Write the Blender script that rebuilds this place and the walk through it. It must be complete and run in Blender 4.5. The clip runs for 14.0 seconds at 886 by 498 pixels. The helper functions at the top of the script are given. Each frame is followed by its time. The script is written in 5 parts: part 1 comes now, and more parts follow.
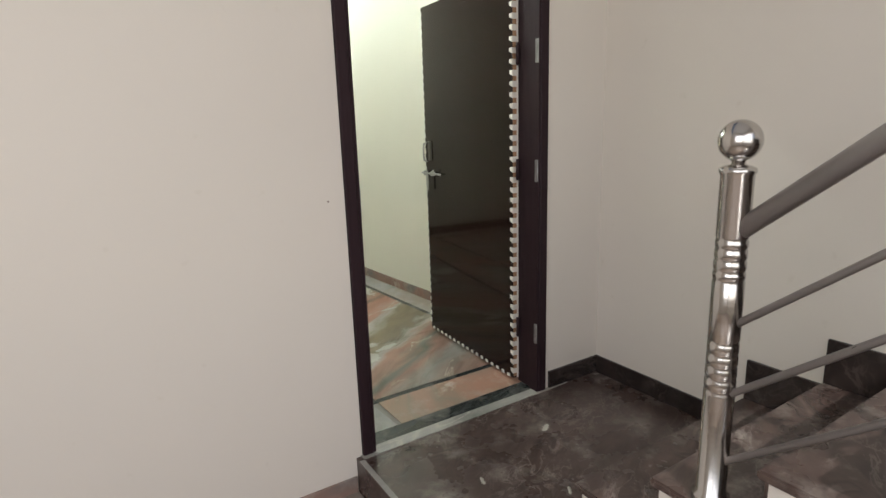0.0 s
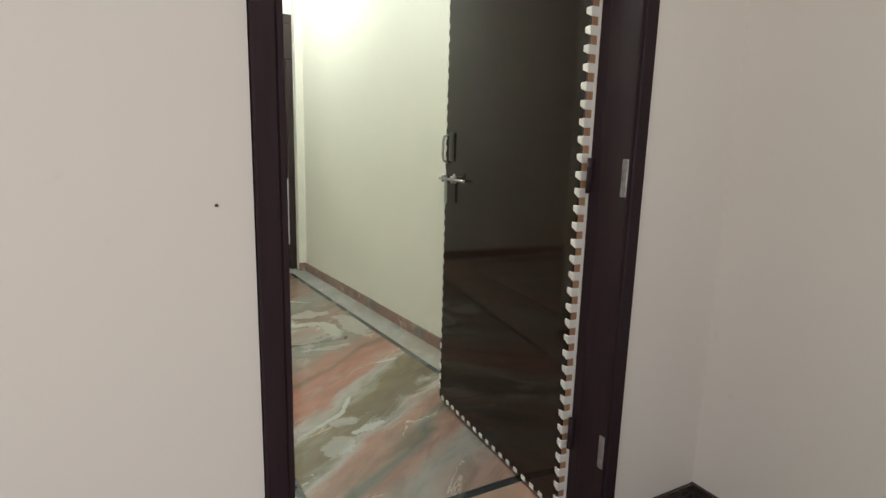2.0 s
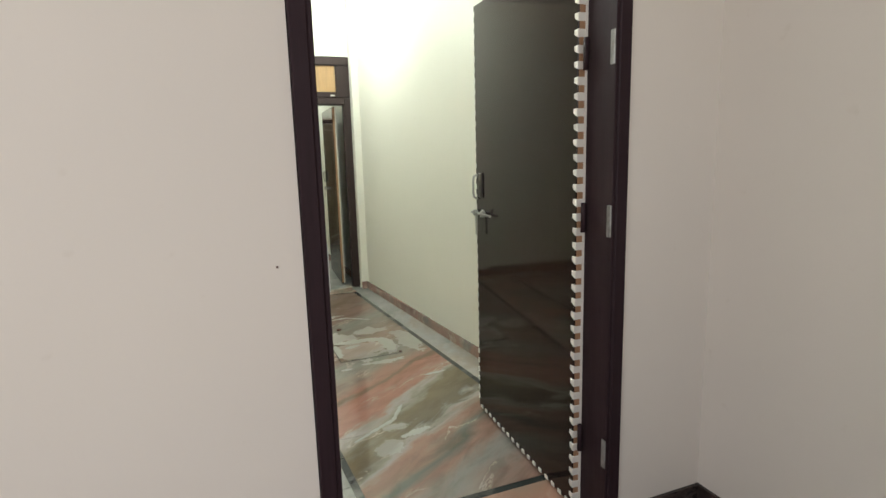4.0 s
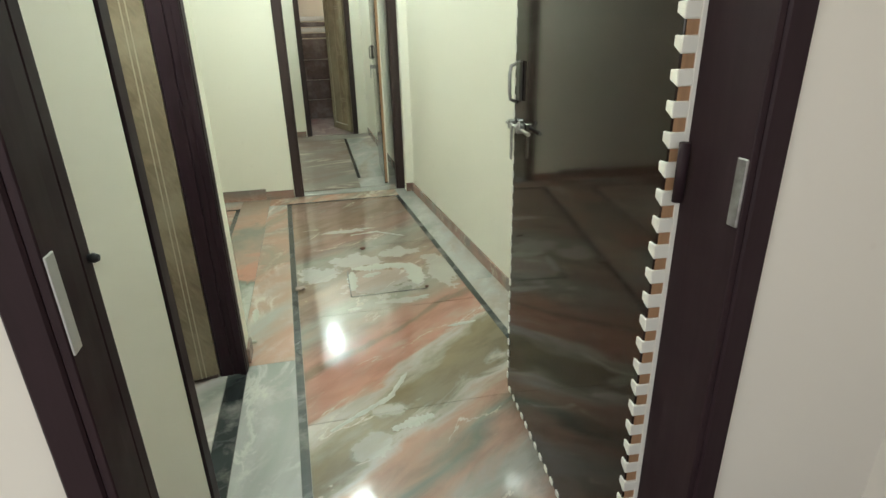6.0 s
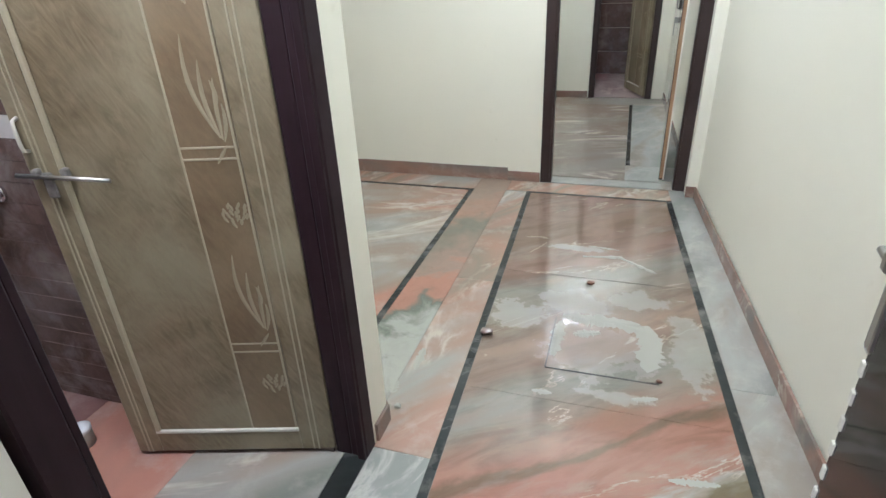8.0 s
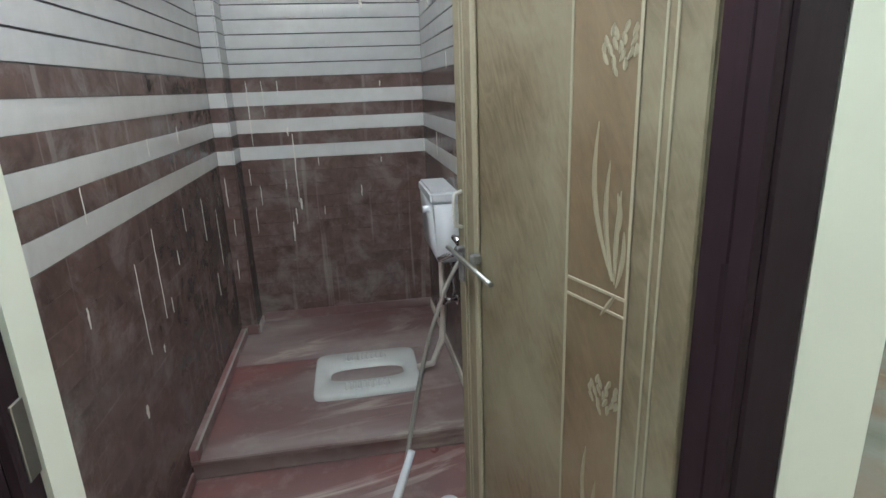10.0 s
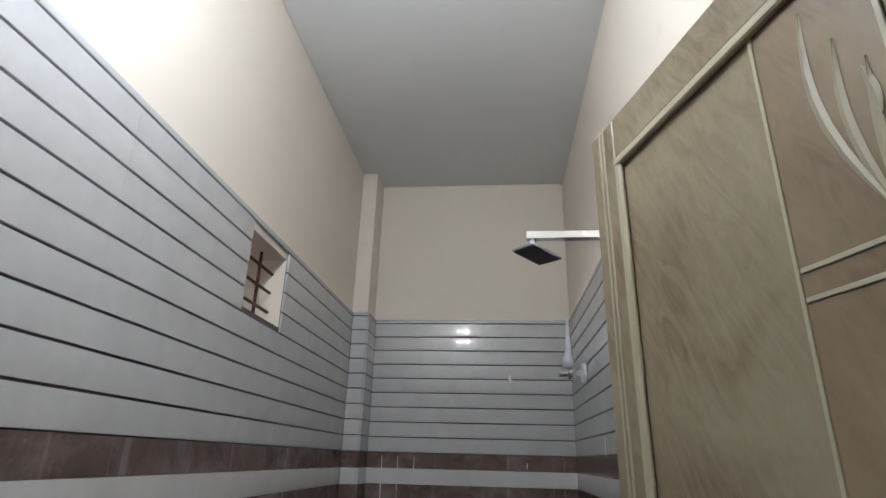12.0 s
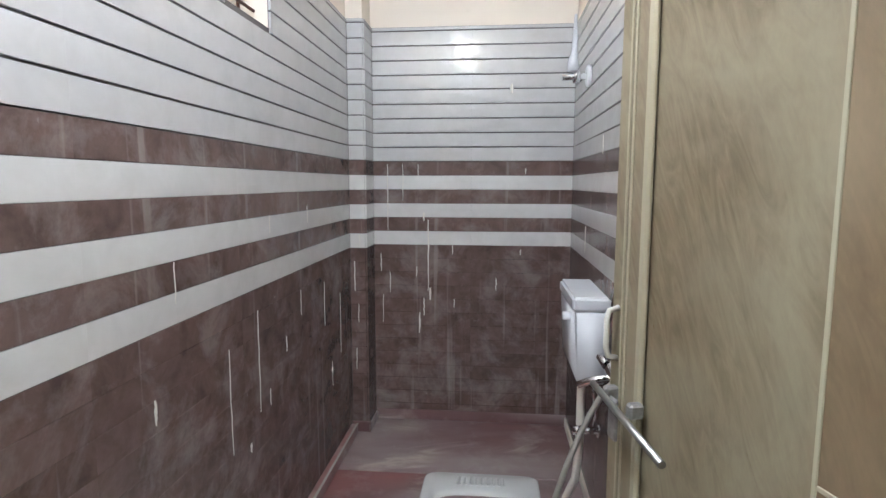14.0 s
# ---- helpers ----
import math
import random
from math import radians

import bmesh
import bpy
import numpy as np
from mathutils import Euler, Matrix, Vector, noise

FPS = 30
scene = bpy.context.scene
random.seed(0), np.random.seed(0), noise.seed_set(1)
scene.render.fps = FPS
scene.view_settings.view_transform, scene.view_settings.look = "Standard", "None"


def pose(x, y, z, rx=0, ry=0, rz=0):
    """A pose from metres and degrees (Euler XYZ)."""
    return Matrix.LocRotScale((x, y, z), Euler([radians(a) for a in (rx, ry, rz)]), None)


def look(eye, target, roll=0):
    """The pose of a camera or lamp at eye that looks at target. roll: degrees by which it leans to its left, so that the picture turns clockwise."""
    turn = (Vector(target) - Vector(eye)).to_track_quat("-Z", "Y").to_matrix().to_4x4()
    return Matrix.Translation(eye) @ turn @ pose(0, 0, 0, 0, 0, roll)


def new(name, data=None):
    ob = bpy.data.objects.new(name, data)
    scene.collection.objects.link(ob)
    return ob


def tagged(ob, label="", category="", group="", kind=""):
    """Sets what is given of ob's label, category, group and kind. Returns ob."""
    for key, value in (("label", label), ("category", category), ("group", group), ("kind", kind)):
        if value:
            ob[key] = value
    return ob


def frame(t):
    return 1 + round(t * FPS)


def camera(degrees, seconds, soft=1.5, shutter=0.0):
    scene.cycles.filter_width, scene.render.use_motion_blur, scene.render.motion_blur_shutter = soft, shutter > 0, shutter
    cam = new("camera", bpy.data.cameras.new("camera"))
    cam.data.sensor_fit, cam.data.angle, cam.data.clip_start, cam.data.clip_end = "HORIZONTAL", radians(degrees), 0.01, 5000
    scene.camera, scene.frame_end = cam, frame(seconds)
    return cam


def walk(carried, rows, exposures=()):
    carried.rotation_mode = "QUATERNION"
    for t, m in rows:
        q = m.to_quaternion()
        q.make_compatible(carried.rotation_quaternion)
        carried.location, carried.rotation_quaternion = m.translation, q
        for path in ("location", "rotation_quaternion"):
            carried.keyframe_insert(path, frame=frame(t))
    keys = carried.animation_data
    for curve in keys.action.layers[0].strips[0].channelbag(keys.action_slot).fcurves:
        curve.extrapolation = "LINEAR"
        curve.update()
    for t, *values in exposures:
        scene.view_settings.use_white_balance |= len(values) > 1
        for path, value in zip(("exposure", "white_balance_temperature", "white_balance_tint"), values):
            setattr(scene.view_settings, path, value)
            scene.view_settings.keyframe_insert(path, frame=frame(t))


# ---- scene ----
cam = camera(77.1, 14.0)
PATH = [
    (0, (-0.86, -2.147, 1.477), (0.181, -0.497, 1.037), -1.8),
    (0.5, (-0.621, -1.97, 1.462), (0.296, -0.249, 1.017), 0.9),
    (1, (-0.230, -1.180, 1.250), (0.709, 0.542, 0.862), 1.6),
    (1.5, (-0.180, -1.043, 1.282), (0.795, 0.668, 0.908), 1.4),
    (2, (-0.186, -1.185, 1.315), (0.766, 0.538, 0.941), 1.5),
    (2.5, (-0.316, -1.576, 1.496), (0.578, 0.161, 1.066), 0.9),
    (3, (-0.303, -1.592, 1.486), (0.495, 0.203, 1.11), -0.1),
    (3.2, (-0.284, -1.607, 1.488), (0.457, 0.22, 1.149), -0.8),
    (5.3, (0.135, -1.145, 1.441), (0.864, 0.673, 1.033), -2.4),
    (5.5, (0.213, -1.018, 1.419), (0.864, 0.797, 0.888), -2.5),
    (6, (0.43, -0.725, 1.49), (0.83, 1.083, 0.734), -1.4),
    (6.5, (0.5, -0.534, 1.537), (0.7, 1.239, 0.634), -0.8),
    (7, (0.565, -0.257, 1.509), (0.649, 1.502, 0.561), -2.1),
    (7.5, (0.662, 0.042, 1.484), (0.491, 1.823, 0.591), -4.4),
    (8, (0.738, 0.358, 1.533), (0.170, 2.046, 0.626), -2.7),
    (8.5, (0.741, 0.617, 1.524), (-0.312, 2.04, 0.594), -1.1),
    (8.8, (0.665, 0.753, 1.522), (-0.609, 1.958, 0.56), 0.3),
    (9, (0.619, 0.828, 1.504), (-0.816, 1.834, 0.541), 1.6),
    (9.2, (0.587, 0.918, 1.494), (-0.986, 1.676, 0.52), 1.9),
    (11.3, (0.506, 1.214, 1.455), (-1.484, 1.062, 1.583), -0.0),
    (11.5, (0.43, 1.212, 1.474), (-1.545, 1.063, 1.749), 0.2),
    (12, (0.211, 1.204, 1.529), (-1.65, 1.014, 2.236), 1.5),
    (12.5, (0.112, 1.199, 1.57), (-1.623, 0.995, 2.543), 2.6),
    (13, (0.094, 1.18, 1.535), (-1.806, 1.035, 2.142), 0.9),
    (13.5, (0.091, 1.192, 1.488), (-1.899, 1.03, 1.593), 0.2),
    (14, (0.191, 1.192, 1.437), (-1.786, 1.006, 1.203), 0.1),
]
EXPOSURES = [
    (0.0, -0.03, 6350, 11), (3.0, -0.04, 6350, 11), (5.5, 0.03, 6400, 8), (6.0, 0.30, 6300, 3), (6.5, 0.40, 6150, 8), (7.0, 0.49, 6000, 10), (7.5, 0.49, 5900, 13), (8.5, 0.47, 5450, 25), (9.2, 0.44, 5400, 18),
    (11.3, 0.04, 5850, 4), (11.5, 0.04, 5750, 4), (12.0, -0.75, 5700, 14), (12.5, -1.32, 5700, 16), (13.0, -1.02, 5950, 12), (13.5, -0.13, 5650, 15), (14.0, 0.57, 5600, 16),
]
walk(cam, [(t, look(eye, target, roll)) for t, eye, target, roll in PATH], EXPOSURES)

# ---- world and light ----
world = bpy.data.worlds.new("World")
scene.world = world
world.use_nodes = True
_wn = world.node_tree.nodes
_sky = _wn.new("ShaderNodeTexSky")
_sky.sky_type = 'NISHITA'
_sky.sun_disc = False
_sky.sun_elevation = radians(42)
_sky.sun_rotation = radians(200)
_wn["Background"].inputs["Strength"].default_value = 0.1
world.node_tree.links.new(_sky.outputs["Color"], _wn["Background"].inputs["Color"])


def area_lamp(name, m, sx, sy, power, colour):
    d = bpy.data.lights.new(name, 'AREA')
    d.shape = 'RECTANGLE'
    d.size, d.size_y, d.energy, d.color = sx, sy, power, colour
    ob = new(name, d)
    ob.matrix_world = m
    return ob


sun = bpy.data.lights.new("sun", 'SUN')
sun.energy, sun.angle, sun.color = 2.5, radians(0.53), (1.0, 0.95, 0.88)
sun_ob = new("sun", sun)
sun_ob.matrix_world = pose(0, 0, 8, 48, 0, -20)
# area lamps added for daylight beside and behind the walker, and the LED bulbs of each space
SIDE_FILL = area_lamp("side_daylight_fill", look((-3.15, -2.9, 2.2), (1.5, -0.9, 1.2)), 2.4, 2.2, 60, (1.0, 0.955, 0.93))
BACK_FILL = area_lamp("back_daylight_fill", look((-0.9, -4.15, 2.15), (-0.6, 0, 1.3)), 3.4, 2.4, 44, (1.0, 0.955, 0.93))


def bulb_lamp(name, x, y, z, power, colour, r=0.055):
    d = bpy.data.lights.new(name, 'POINT')
    d.energy, d.color, d.shadow_soft_size = power, colour, r
    ob = new(name, d)
    ob.location = (x, y, z)
    return ob


HALL_LIGHT = bulb_lamp("hall_bulb", 0.50, 3.52, 2.93, 62, (0.90, 1.0, 0.93), 0.022)
# unseen bulb assumed above the entry, added to brighten the wall beside it
ENTRY_FILL = bulb_lamp("entry_fill_bulb", 0.48, 0.95, 2.93, 42, (0.90, 1.0, 0.93), 0.022)
ROOM_LIGHT = bulb_lamp("room_bulb", 0.38, 6.85, 2.93, 52, (0.90, 1.0, 0.94), 0.035)
BATH_LIGHT = bulb_lamp("bath_bulb", -0.30, 0.81, 2.70, 22, (0.95, 1.0, 1.0), 0.015)
BATH_LIGHT_2 = bulb_lamp("bath_bulb", -0.30, 0.91, 2.70, 22, (0.95, 1.0, 1.0), 0.015)
FARBATH_LIGHT = bulb_lamp("far_bath_bulb", 0.6, 8.4, 2.75, 9, (0.97, 0.97, 0.92))


# ---- materials ----
def mat(name, base=(0.5, 0.5, 0.5), rough=0.5, metal=0.0, spec=0.5):
    m = bpy.data.materials.new(name)
    m.use_nodes = True
    b = m.node_tree.nodes["Principled BSDF"]
    b.inputs["Base Color"].default_value = (*base, 1)
    b.inputs["Roughness"].default_value = rough
    b.inputs["Metallic"].default_value = metal
    b.inputs["Specular IOR Level"].default_value = spec
    return m


def nodes_of(m):
    nt = m.node_tree
    return nt.nodes, nt.links, nt.nodes["Principled BSDF"]


def coords(m, kind="Object", scale=(1, 1, 1), rot=(0, 0, 0)):
    n, l, _ = nodes_of(m)
    tc = n.new("ShaderNodeTexCoord")
    mp = n.new("ShaderNodeMapping")
    mp.inputs["Scale"].default_value = scale
    mp.inputs["Rotation"].default_value = [radians(a) for a in rot]
    l.new(tc.outputs[kind], mp.inputs["Vector"])
    return mp.outputs["Vector"]


def noise_tex(m, vec, scale, detail=4.0, rough=0.55, distort=0.0):
    n, l, _ = nodes_of(m)
    t = n.new("ShaderNodeTexNoise")
    t.inputs["Scale"].default_value = scale
    t.inputs["Detail"].default_value = detail
    t.inputs["Roughness"].default_value = rough
    t.inputs["Distortion"].default_value = distort
    l.new(vec, t.inputs["Vector"])
    return t.outputs["Fac"]


def ramp(m, fac, stops, interp='LINEAR'):
    n, l, _ = nodes_of(m)
    r = n.new("ShaderNodeValToRGB")
    r.color_ramp.interpolation = interp
    e = r.color_ramp.elements
    while len(e) > 1:
        e.remove(e[-1])
    for k, (p, c) in enumerate(stops):
        x = e[0] if k == 0 else e.new(p)
        x.position = p
        x.color = (*c, 1) if len(c) == 3 else c
    l.new(fac, r.inputs["Fac"])
    return r.outputs["Color"]


def mix(m, fac, a, b, how='MIX'):
    n, l, _ = nodes_of(m)
    x = n.new("ShaderNodeMix")
    x.data_type = 'RGBA'
    x.blend_type = how
    for key, v in ((0, fac), (6, a), (7, b)):
        if isinstance(v, (int, float)):
            x.inputs[key].default_value = v
        elif isinstance(v, tuple):
            x.inputs[key].default_value = (*v, 1)
        else:
            l.new(v, x.inputs[key])
    return x.outputs[2]


def math_node(m, op, a, b=0.0, c=0.0):
    n, l, _ = nodes_of(m)
    x = n.new("ShaderNodeMath")
    x.operation = op
    for k, v in enumerate((a, b, c)):
        if isinstance(v, (int, float)):
            x.inputs[k].default_value = v
        else:
            l.new(v, x.inputs[k])
    return x.outputs[0]


def bump(m, fac, strength, dist=0.002):
    n, l, b = nodes_of(m)
    x = n.new("ShaderNodeBump")
    x.inputs["Strength"].default_value = strength
    x.inputs["Distance"].default_value = dist
    l.new(fac, x.inputs["Height"])
    l.new(x.outputs["Normal"], b.inputs["Normal"])


def rough_link(m, fac, lo, hi):
    n, l, b = nodes_of(m)
    r = n.new("ShaderNodeMapRange")
    r.inputs["To Min"].default_value, r.inputs["To Max"].default_value = lo, hi
    l.new(fac, r.inputs["Value"])
    l.new(r.outputs["Result"], b.inputs["Roughness"])


def base_link(m, col):
    n, l, b = nodes_of(m)
    l.new(col, b.inputs["Base Color"])


def paint_mat(name, base, rough=0.55):
    m = mat(name, base, rough, spec=0.35)
    v = coords(m, "Object")
    big = noise_tex(m, v, 0.9, 3, 0.5)
    fine = noise_tex(m, v, 60, 3, 0.6)
    c = mix(m, big, tuple(x * 0.95 for x in base), tuple(min(1, x * 1.04) for x in base))
    spots = ramp(m, noise_tex(m, v, 14, 2, 0.5), [(0.0, (1, 1, 1)), (0.70, (1, 1, 1)), (0.78, (0.93, 0.92, 0.90)), (1.0, (0.93, 0.92, 0.90))])
    c = mix(m, 0.6, c, spots, 'MULTIPLY')
    base_link(m, c)
    bump(m, fine, 0.12, 0.0015)
    return m


def marble_mat(name, stops, scale=1.0, rot=30, veins=(0.75, 0.68, 0.58), vein_w=0.045, rough=(0.08, 0.3), stretch=2.6, random=True, warp=0.5, haze=0.35):
    """Polished swirling marble: stretched, distorted noise through a colour ramp, pale veins, powdery haze."""
    m = mat(name, (0.4, 0.3, 0.25), 0.15)
    n, l, b = nodes_of(m)
    v = coords(m, "Object" if random else "Generated", (1, 1, 1))
    if not random:
        g = n.new("ShaderNodeNewGeometry")
        v = g.outputs["Position"]
    else:
        oi = n.new("ShaderNodeObjectInfo")
        g = n.new("ShaderNodeNewGeometry")
        add = n.new("ShaderNodeVectorMath")
        add.operation = 'MULTIPLY_ADD'
        cmb = n.new("ShaderNodeCombineXYZ")
        for k in range(3):
            l.new(oi.outputs["Random"], cmb.inputs[k])
        l.new(cmb.outputs[0], add.inputs[0])
        add.inputs[1].default_value = (7.3, 5.1, 3.7)
        l.new(g.outputs["Position"], add.inputs[2])
        v = add.outputs[0]
    mp = n.new("ShaderNodeMapping")
    mp.inputs["Rotation"].default_value = (0, 0, radians(rot))
    mp.inputs["Scale"].default_value = (1.0 / stretch, 1.0, 1.0)
    mp.vector_type = 'TEXTURE'
    mp.inputs["Scale"].default_value = (stretch, 1.0, 1.0)
    l.new(v, mp.inputs["Vector"])
    vv = mp.outputs["Vector"]
    f = noise_tex(m, vv, 1.3 * scale, 5, 0.5, warp)
    col = ramp(m, f, stops)
    vein = noise_tex(m, vv, 2.0 * scale, 6, 0.6, 1.2)
    vd = math_node(m, 'ABSOLUTE', math_node(m, 'SUBTRACT', vein, 0.5))
    vm = ramp(m, vd, [(0.0, (1, 1, 1)), (vein_w, (0, 0, 0)), (1.0, (0, 0, 0))])
    patchy = ramp(m, noise_tex(m, vv, 3.1, 2, 0.5), [(0.0, (0, 0, 0)), (0.5, (0, 0, 0)), (0.62, (1, 1, 1)), (1.0, (1, 1, 1))])
    vm = mix(m, 1.0, mix(m, 0.55, vm, (0, 0, 0)), patchy, 'MULTIPLY')
    col = mix(m, vm, col, veins)
    dust = ramp(m, noise_tex(m, v, 5.5, 5, 0.65), [(0.0, (0, 0, 0)), (0.52, (0, 0, 0)), (0.75, (haze, haze, haze)), (1.0, (haze, haze, haze))])
    col = mix(m, dust, col, (0.50, 0.46, 0.41))
    fine = noise_tex(m, v, 90, 3, 0.6)
    col = mix(m, 0.18, col, mix(m, fine, (0.45, 0.45, 0.45), (0.6, 0.6, 0.6)), 'OVERLAY')
    base_link(m, col)
    rough_link(m, noise_tex(m, v, 4.0, 4, 0.6), rough[0], rough[1])
    bump(m, noise_tex(m, v, 25, 3, 0.5), 0.03, 0.001)
    return m


M = {}
M["wall"] = paint_mat("cream_wall_paint", (0.82, 0.795, 0.69))
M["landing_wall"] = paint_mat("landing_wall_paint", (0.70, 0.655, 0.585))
M["ceiling"] = paint_mat("white_ceiling_paint", (0.74, 0.74, 0.73))
M["bath_wall"] = paint_mat("cream_bath_paint", (0.79, 0.71, 0.607))

SALMON, OLIVE, TAN, GREY, PALE, GREEN = (0.43, 0.215, 0.155), (0.20, 0.165, 0.11), (0.32, 0.235, 0.185), (0.34, 0.325, 0.295), (0.50, 0.46, 0.41), (0.15, 0.165, 0.135)


def hall_marble():
    """Hall centre panel: broad diagonal bands of salmon, olive and grey stone, one behind another along the hall."""
    m = mat("hall_marble", TAN, 0.12)
    n, l, b = nodes_of(m)
    g = n.new("ShaderNodeNewGeometry")
    sep = n.new("ShaderNodeSeparateXYZ")
    l.new(g.outputs["Position"], sep.inputs[0])
    pos = g.outputs["Position"]
    mp = n.new("ShaderNodeMapping")
    mp.vector_type = 'TEXTURE'
    mp.inputs["Rotation"].default_value = (0, 0, radians(36))
    mp.inputs["Scale"].default_value = (3.2, 1.0, 1.0)
    l.new(pos, mp.inputs["Vector"])
    flow = mp.outputs["Vector"]
    w1 = noise_tex(m, flow, 1.8, 5, 0.55, 0.5)
    w2 = noise_tex(m, flow, 7.0, 5, 0.62, 0.7)
    u = math_node(m, 'MULTIPLY_ADD', sep.outputs[0], -0.75, sep.outputs[1])
    u = math_node(m, 'ADD', u, 0.20)
    u = math_node(m, 'MULTIPLY_ADD', math_node(m, 'SUBTRACT', w1, 0.5), 0.7, u)
    u = math_node(m, 'MULTIPLY_ADD', math_node(m, 'SUBTRACT', w2, 0.5), 0.30, u)
    f = math_node(m, 'MULTIPLY', math_node(m, 'ADD', u, 0.6), 1 / 5.4)
    P = lambda y: (y + 0.6) / 5.4
    col = ramp(m, f, [(P(-0.5), TAN), (P(-0.1), (0.38, 0.225, 0.17)), (P(0.15), GREY), (P(0.3), (0.40, 0.24, 0.185)), (P(0.42), GREEN), (P(0.5), (0.36, 0.24, 0.18)), (P(0.62), (0.42, 0.245, 0.185)),
                      (P(0.70), PALE), (P(0.74), OLIVE), (P(0.98), (0.24, 0.19, 0.11)), (P(1.08), PALE), (P(1.12), SALMON), (P(1.38), (0.42, 0.205, 0.145)), (P(1.46), (0.22, 0.15, 0.10)), (P(1.52), (0.42, 0.225, 0.165)),
                      (P(1.66), (0.34, 0.235, 0.18)), (P(1.85), (0.31, 0.295, 0.255)), (P(2.05), (0.29, 0.205, 0.155)), (P(2.25), (0.36, 0.255, 0.195)), (P(2.5), (0.27, 0.20, 0.15)), (P(2.75), (0.32, 0.30, 0.26)), (P(3.0), (0.31, 0.20, 0.155)), (P(3.4), (0.27, 0.19, 0.14)), (P(3.9), (0.32, 0.215, 0.17))])
    vein = noise_tex(m, flow, 3.0, 6, 0.6, 1.0)
    vm = ramp(m, math_node(m, 'ABSOLUTE', math_node(m, 'SUBTRACT', vein, 0.5)), [(0.0, (1, 1, 1)), (0.012, (0, 0, 0)), (1.0, (0, 0, 0))])
    pat = ramp(m, noise_tex(m, flow, 5.0, 3, 0.5), [(0.0, (0, 0, 0)), (0.54, (0, 0, 0)), (0.6, (1, 1, 1)), (1.0, (1, 1, 1))])
    col = mix(m, mix(m, 1.0, vm, pat, 'MULTIPLY'), col, (0.66, 0.58, 0.48))
    streak = ramp(m, noise_tex(m, flow, 11.0, 5, 0.6, 0.6), [(0.0, (0.62, 0.62, 0.58)), (0.38, (0.72, 0.72, 0.68)), (0.55, (1, 1, 1)), (1.0, (1.08, 1.06, 1.04))])
    col = mix(m, 0.8, col, streak, 'MULTIPLY')
    dust = ramp(m, noise_tex(m, flow, 5.2, 5, 0.65), [(0.0, (0, 0, 0)), (0.55, (0, 0, 0)), (0.72, (0.42, 0.42, 0.42)), (1.0, (0.42, 0.42, 0.42))])
    col = mix(m, dust, col, (0.45, 0.42, 0.36))
    # dried pale slurry left in broad patches
    ragged = noise_tex(m, pos, 9.0, 5, 0.65)
    dusty = 0.0
    for cx, cy, rx, ry, tint in ((0.74, 2.44, 0.30, 0.26, 0.15), (0.60, 2.80, 0.20, 0.13, 0.8), (0.35, 2.63, 0.17, 0.15, 1.0), (0.90, 2.88, 0.20, 0.11, 1.0), (1.13, 2.52, 0.12, 0.32, 1.0), (0.60, 1.18, 0.10, 0.05, 1.0), (0.52, 3.40, 0.20, 0.045, 1.0), (0.83, 2.14, 0.16, 0.04, 1.0), (0.52, 0.98, 0.10, 0.09, 0.8)):
        mpp = n.new("ShaderNodeMapping")
        mpp.vector_type = 'TEXTURE'
        mpp.inputs["Location"].default_value = (cx, cy, 0)
        mpp.inputs["Scale"].default_value = (rx, ry, 1)
        l.new(pos, mpp.inputs["Vector"])
        ln = n.new("ShaderNodeVectorMath")
        ln.operation = 'LENGTH'
        l.new(mpp.outputs["Vector"], ln.inputs[0])
        d = math_node(m, 'MULTIPLY_ADD', math_node(m, 'SUBTRACT', ragged, 0.5), 2.4, ln.outputs["Value"])
        mask = ramp(m, d, [(0.0, (0.8, 0.8, 0.8)), (0.62, (0.58, 0.58, 0.58)), (0.99, (0, 0, 0)), (1.0, (0, 0, 0))])
        dusty = math_node(m, 'MAXIMUM', dusty, mask)
        col = mix(m, math_node(m, 'MULTIPLY', mask, tint), col, (0.40, 0.385, 0.33))
    col = mix(m, 0.15, col, mix(m, noise_tex(m, pos, 70, 3, 0.6), (0.4, 0.4, 0.4), (0.62, 0.62, 0.62)), 'OVERLAY')
    col = mix(m, 1.0, col, (0.78, 0.77, 0.77), 'MULTIPLY')
    base_link(m, col)
    gloss = math_node(m, 'MULTIPLY_ADD', noise_tex(m, pos, 5.0, 4, 0.6), 0.13, 0.02)
    l.new(math_node(m, 'MULTIPLY_ADD', dusty, 0.5, gloss), b.inputs["Roughness"])
    bump(m, noise_tex(m, pos, 24, 4, 0.6), 0.16, 0.001)
    return m


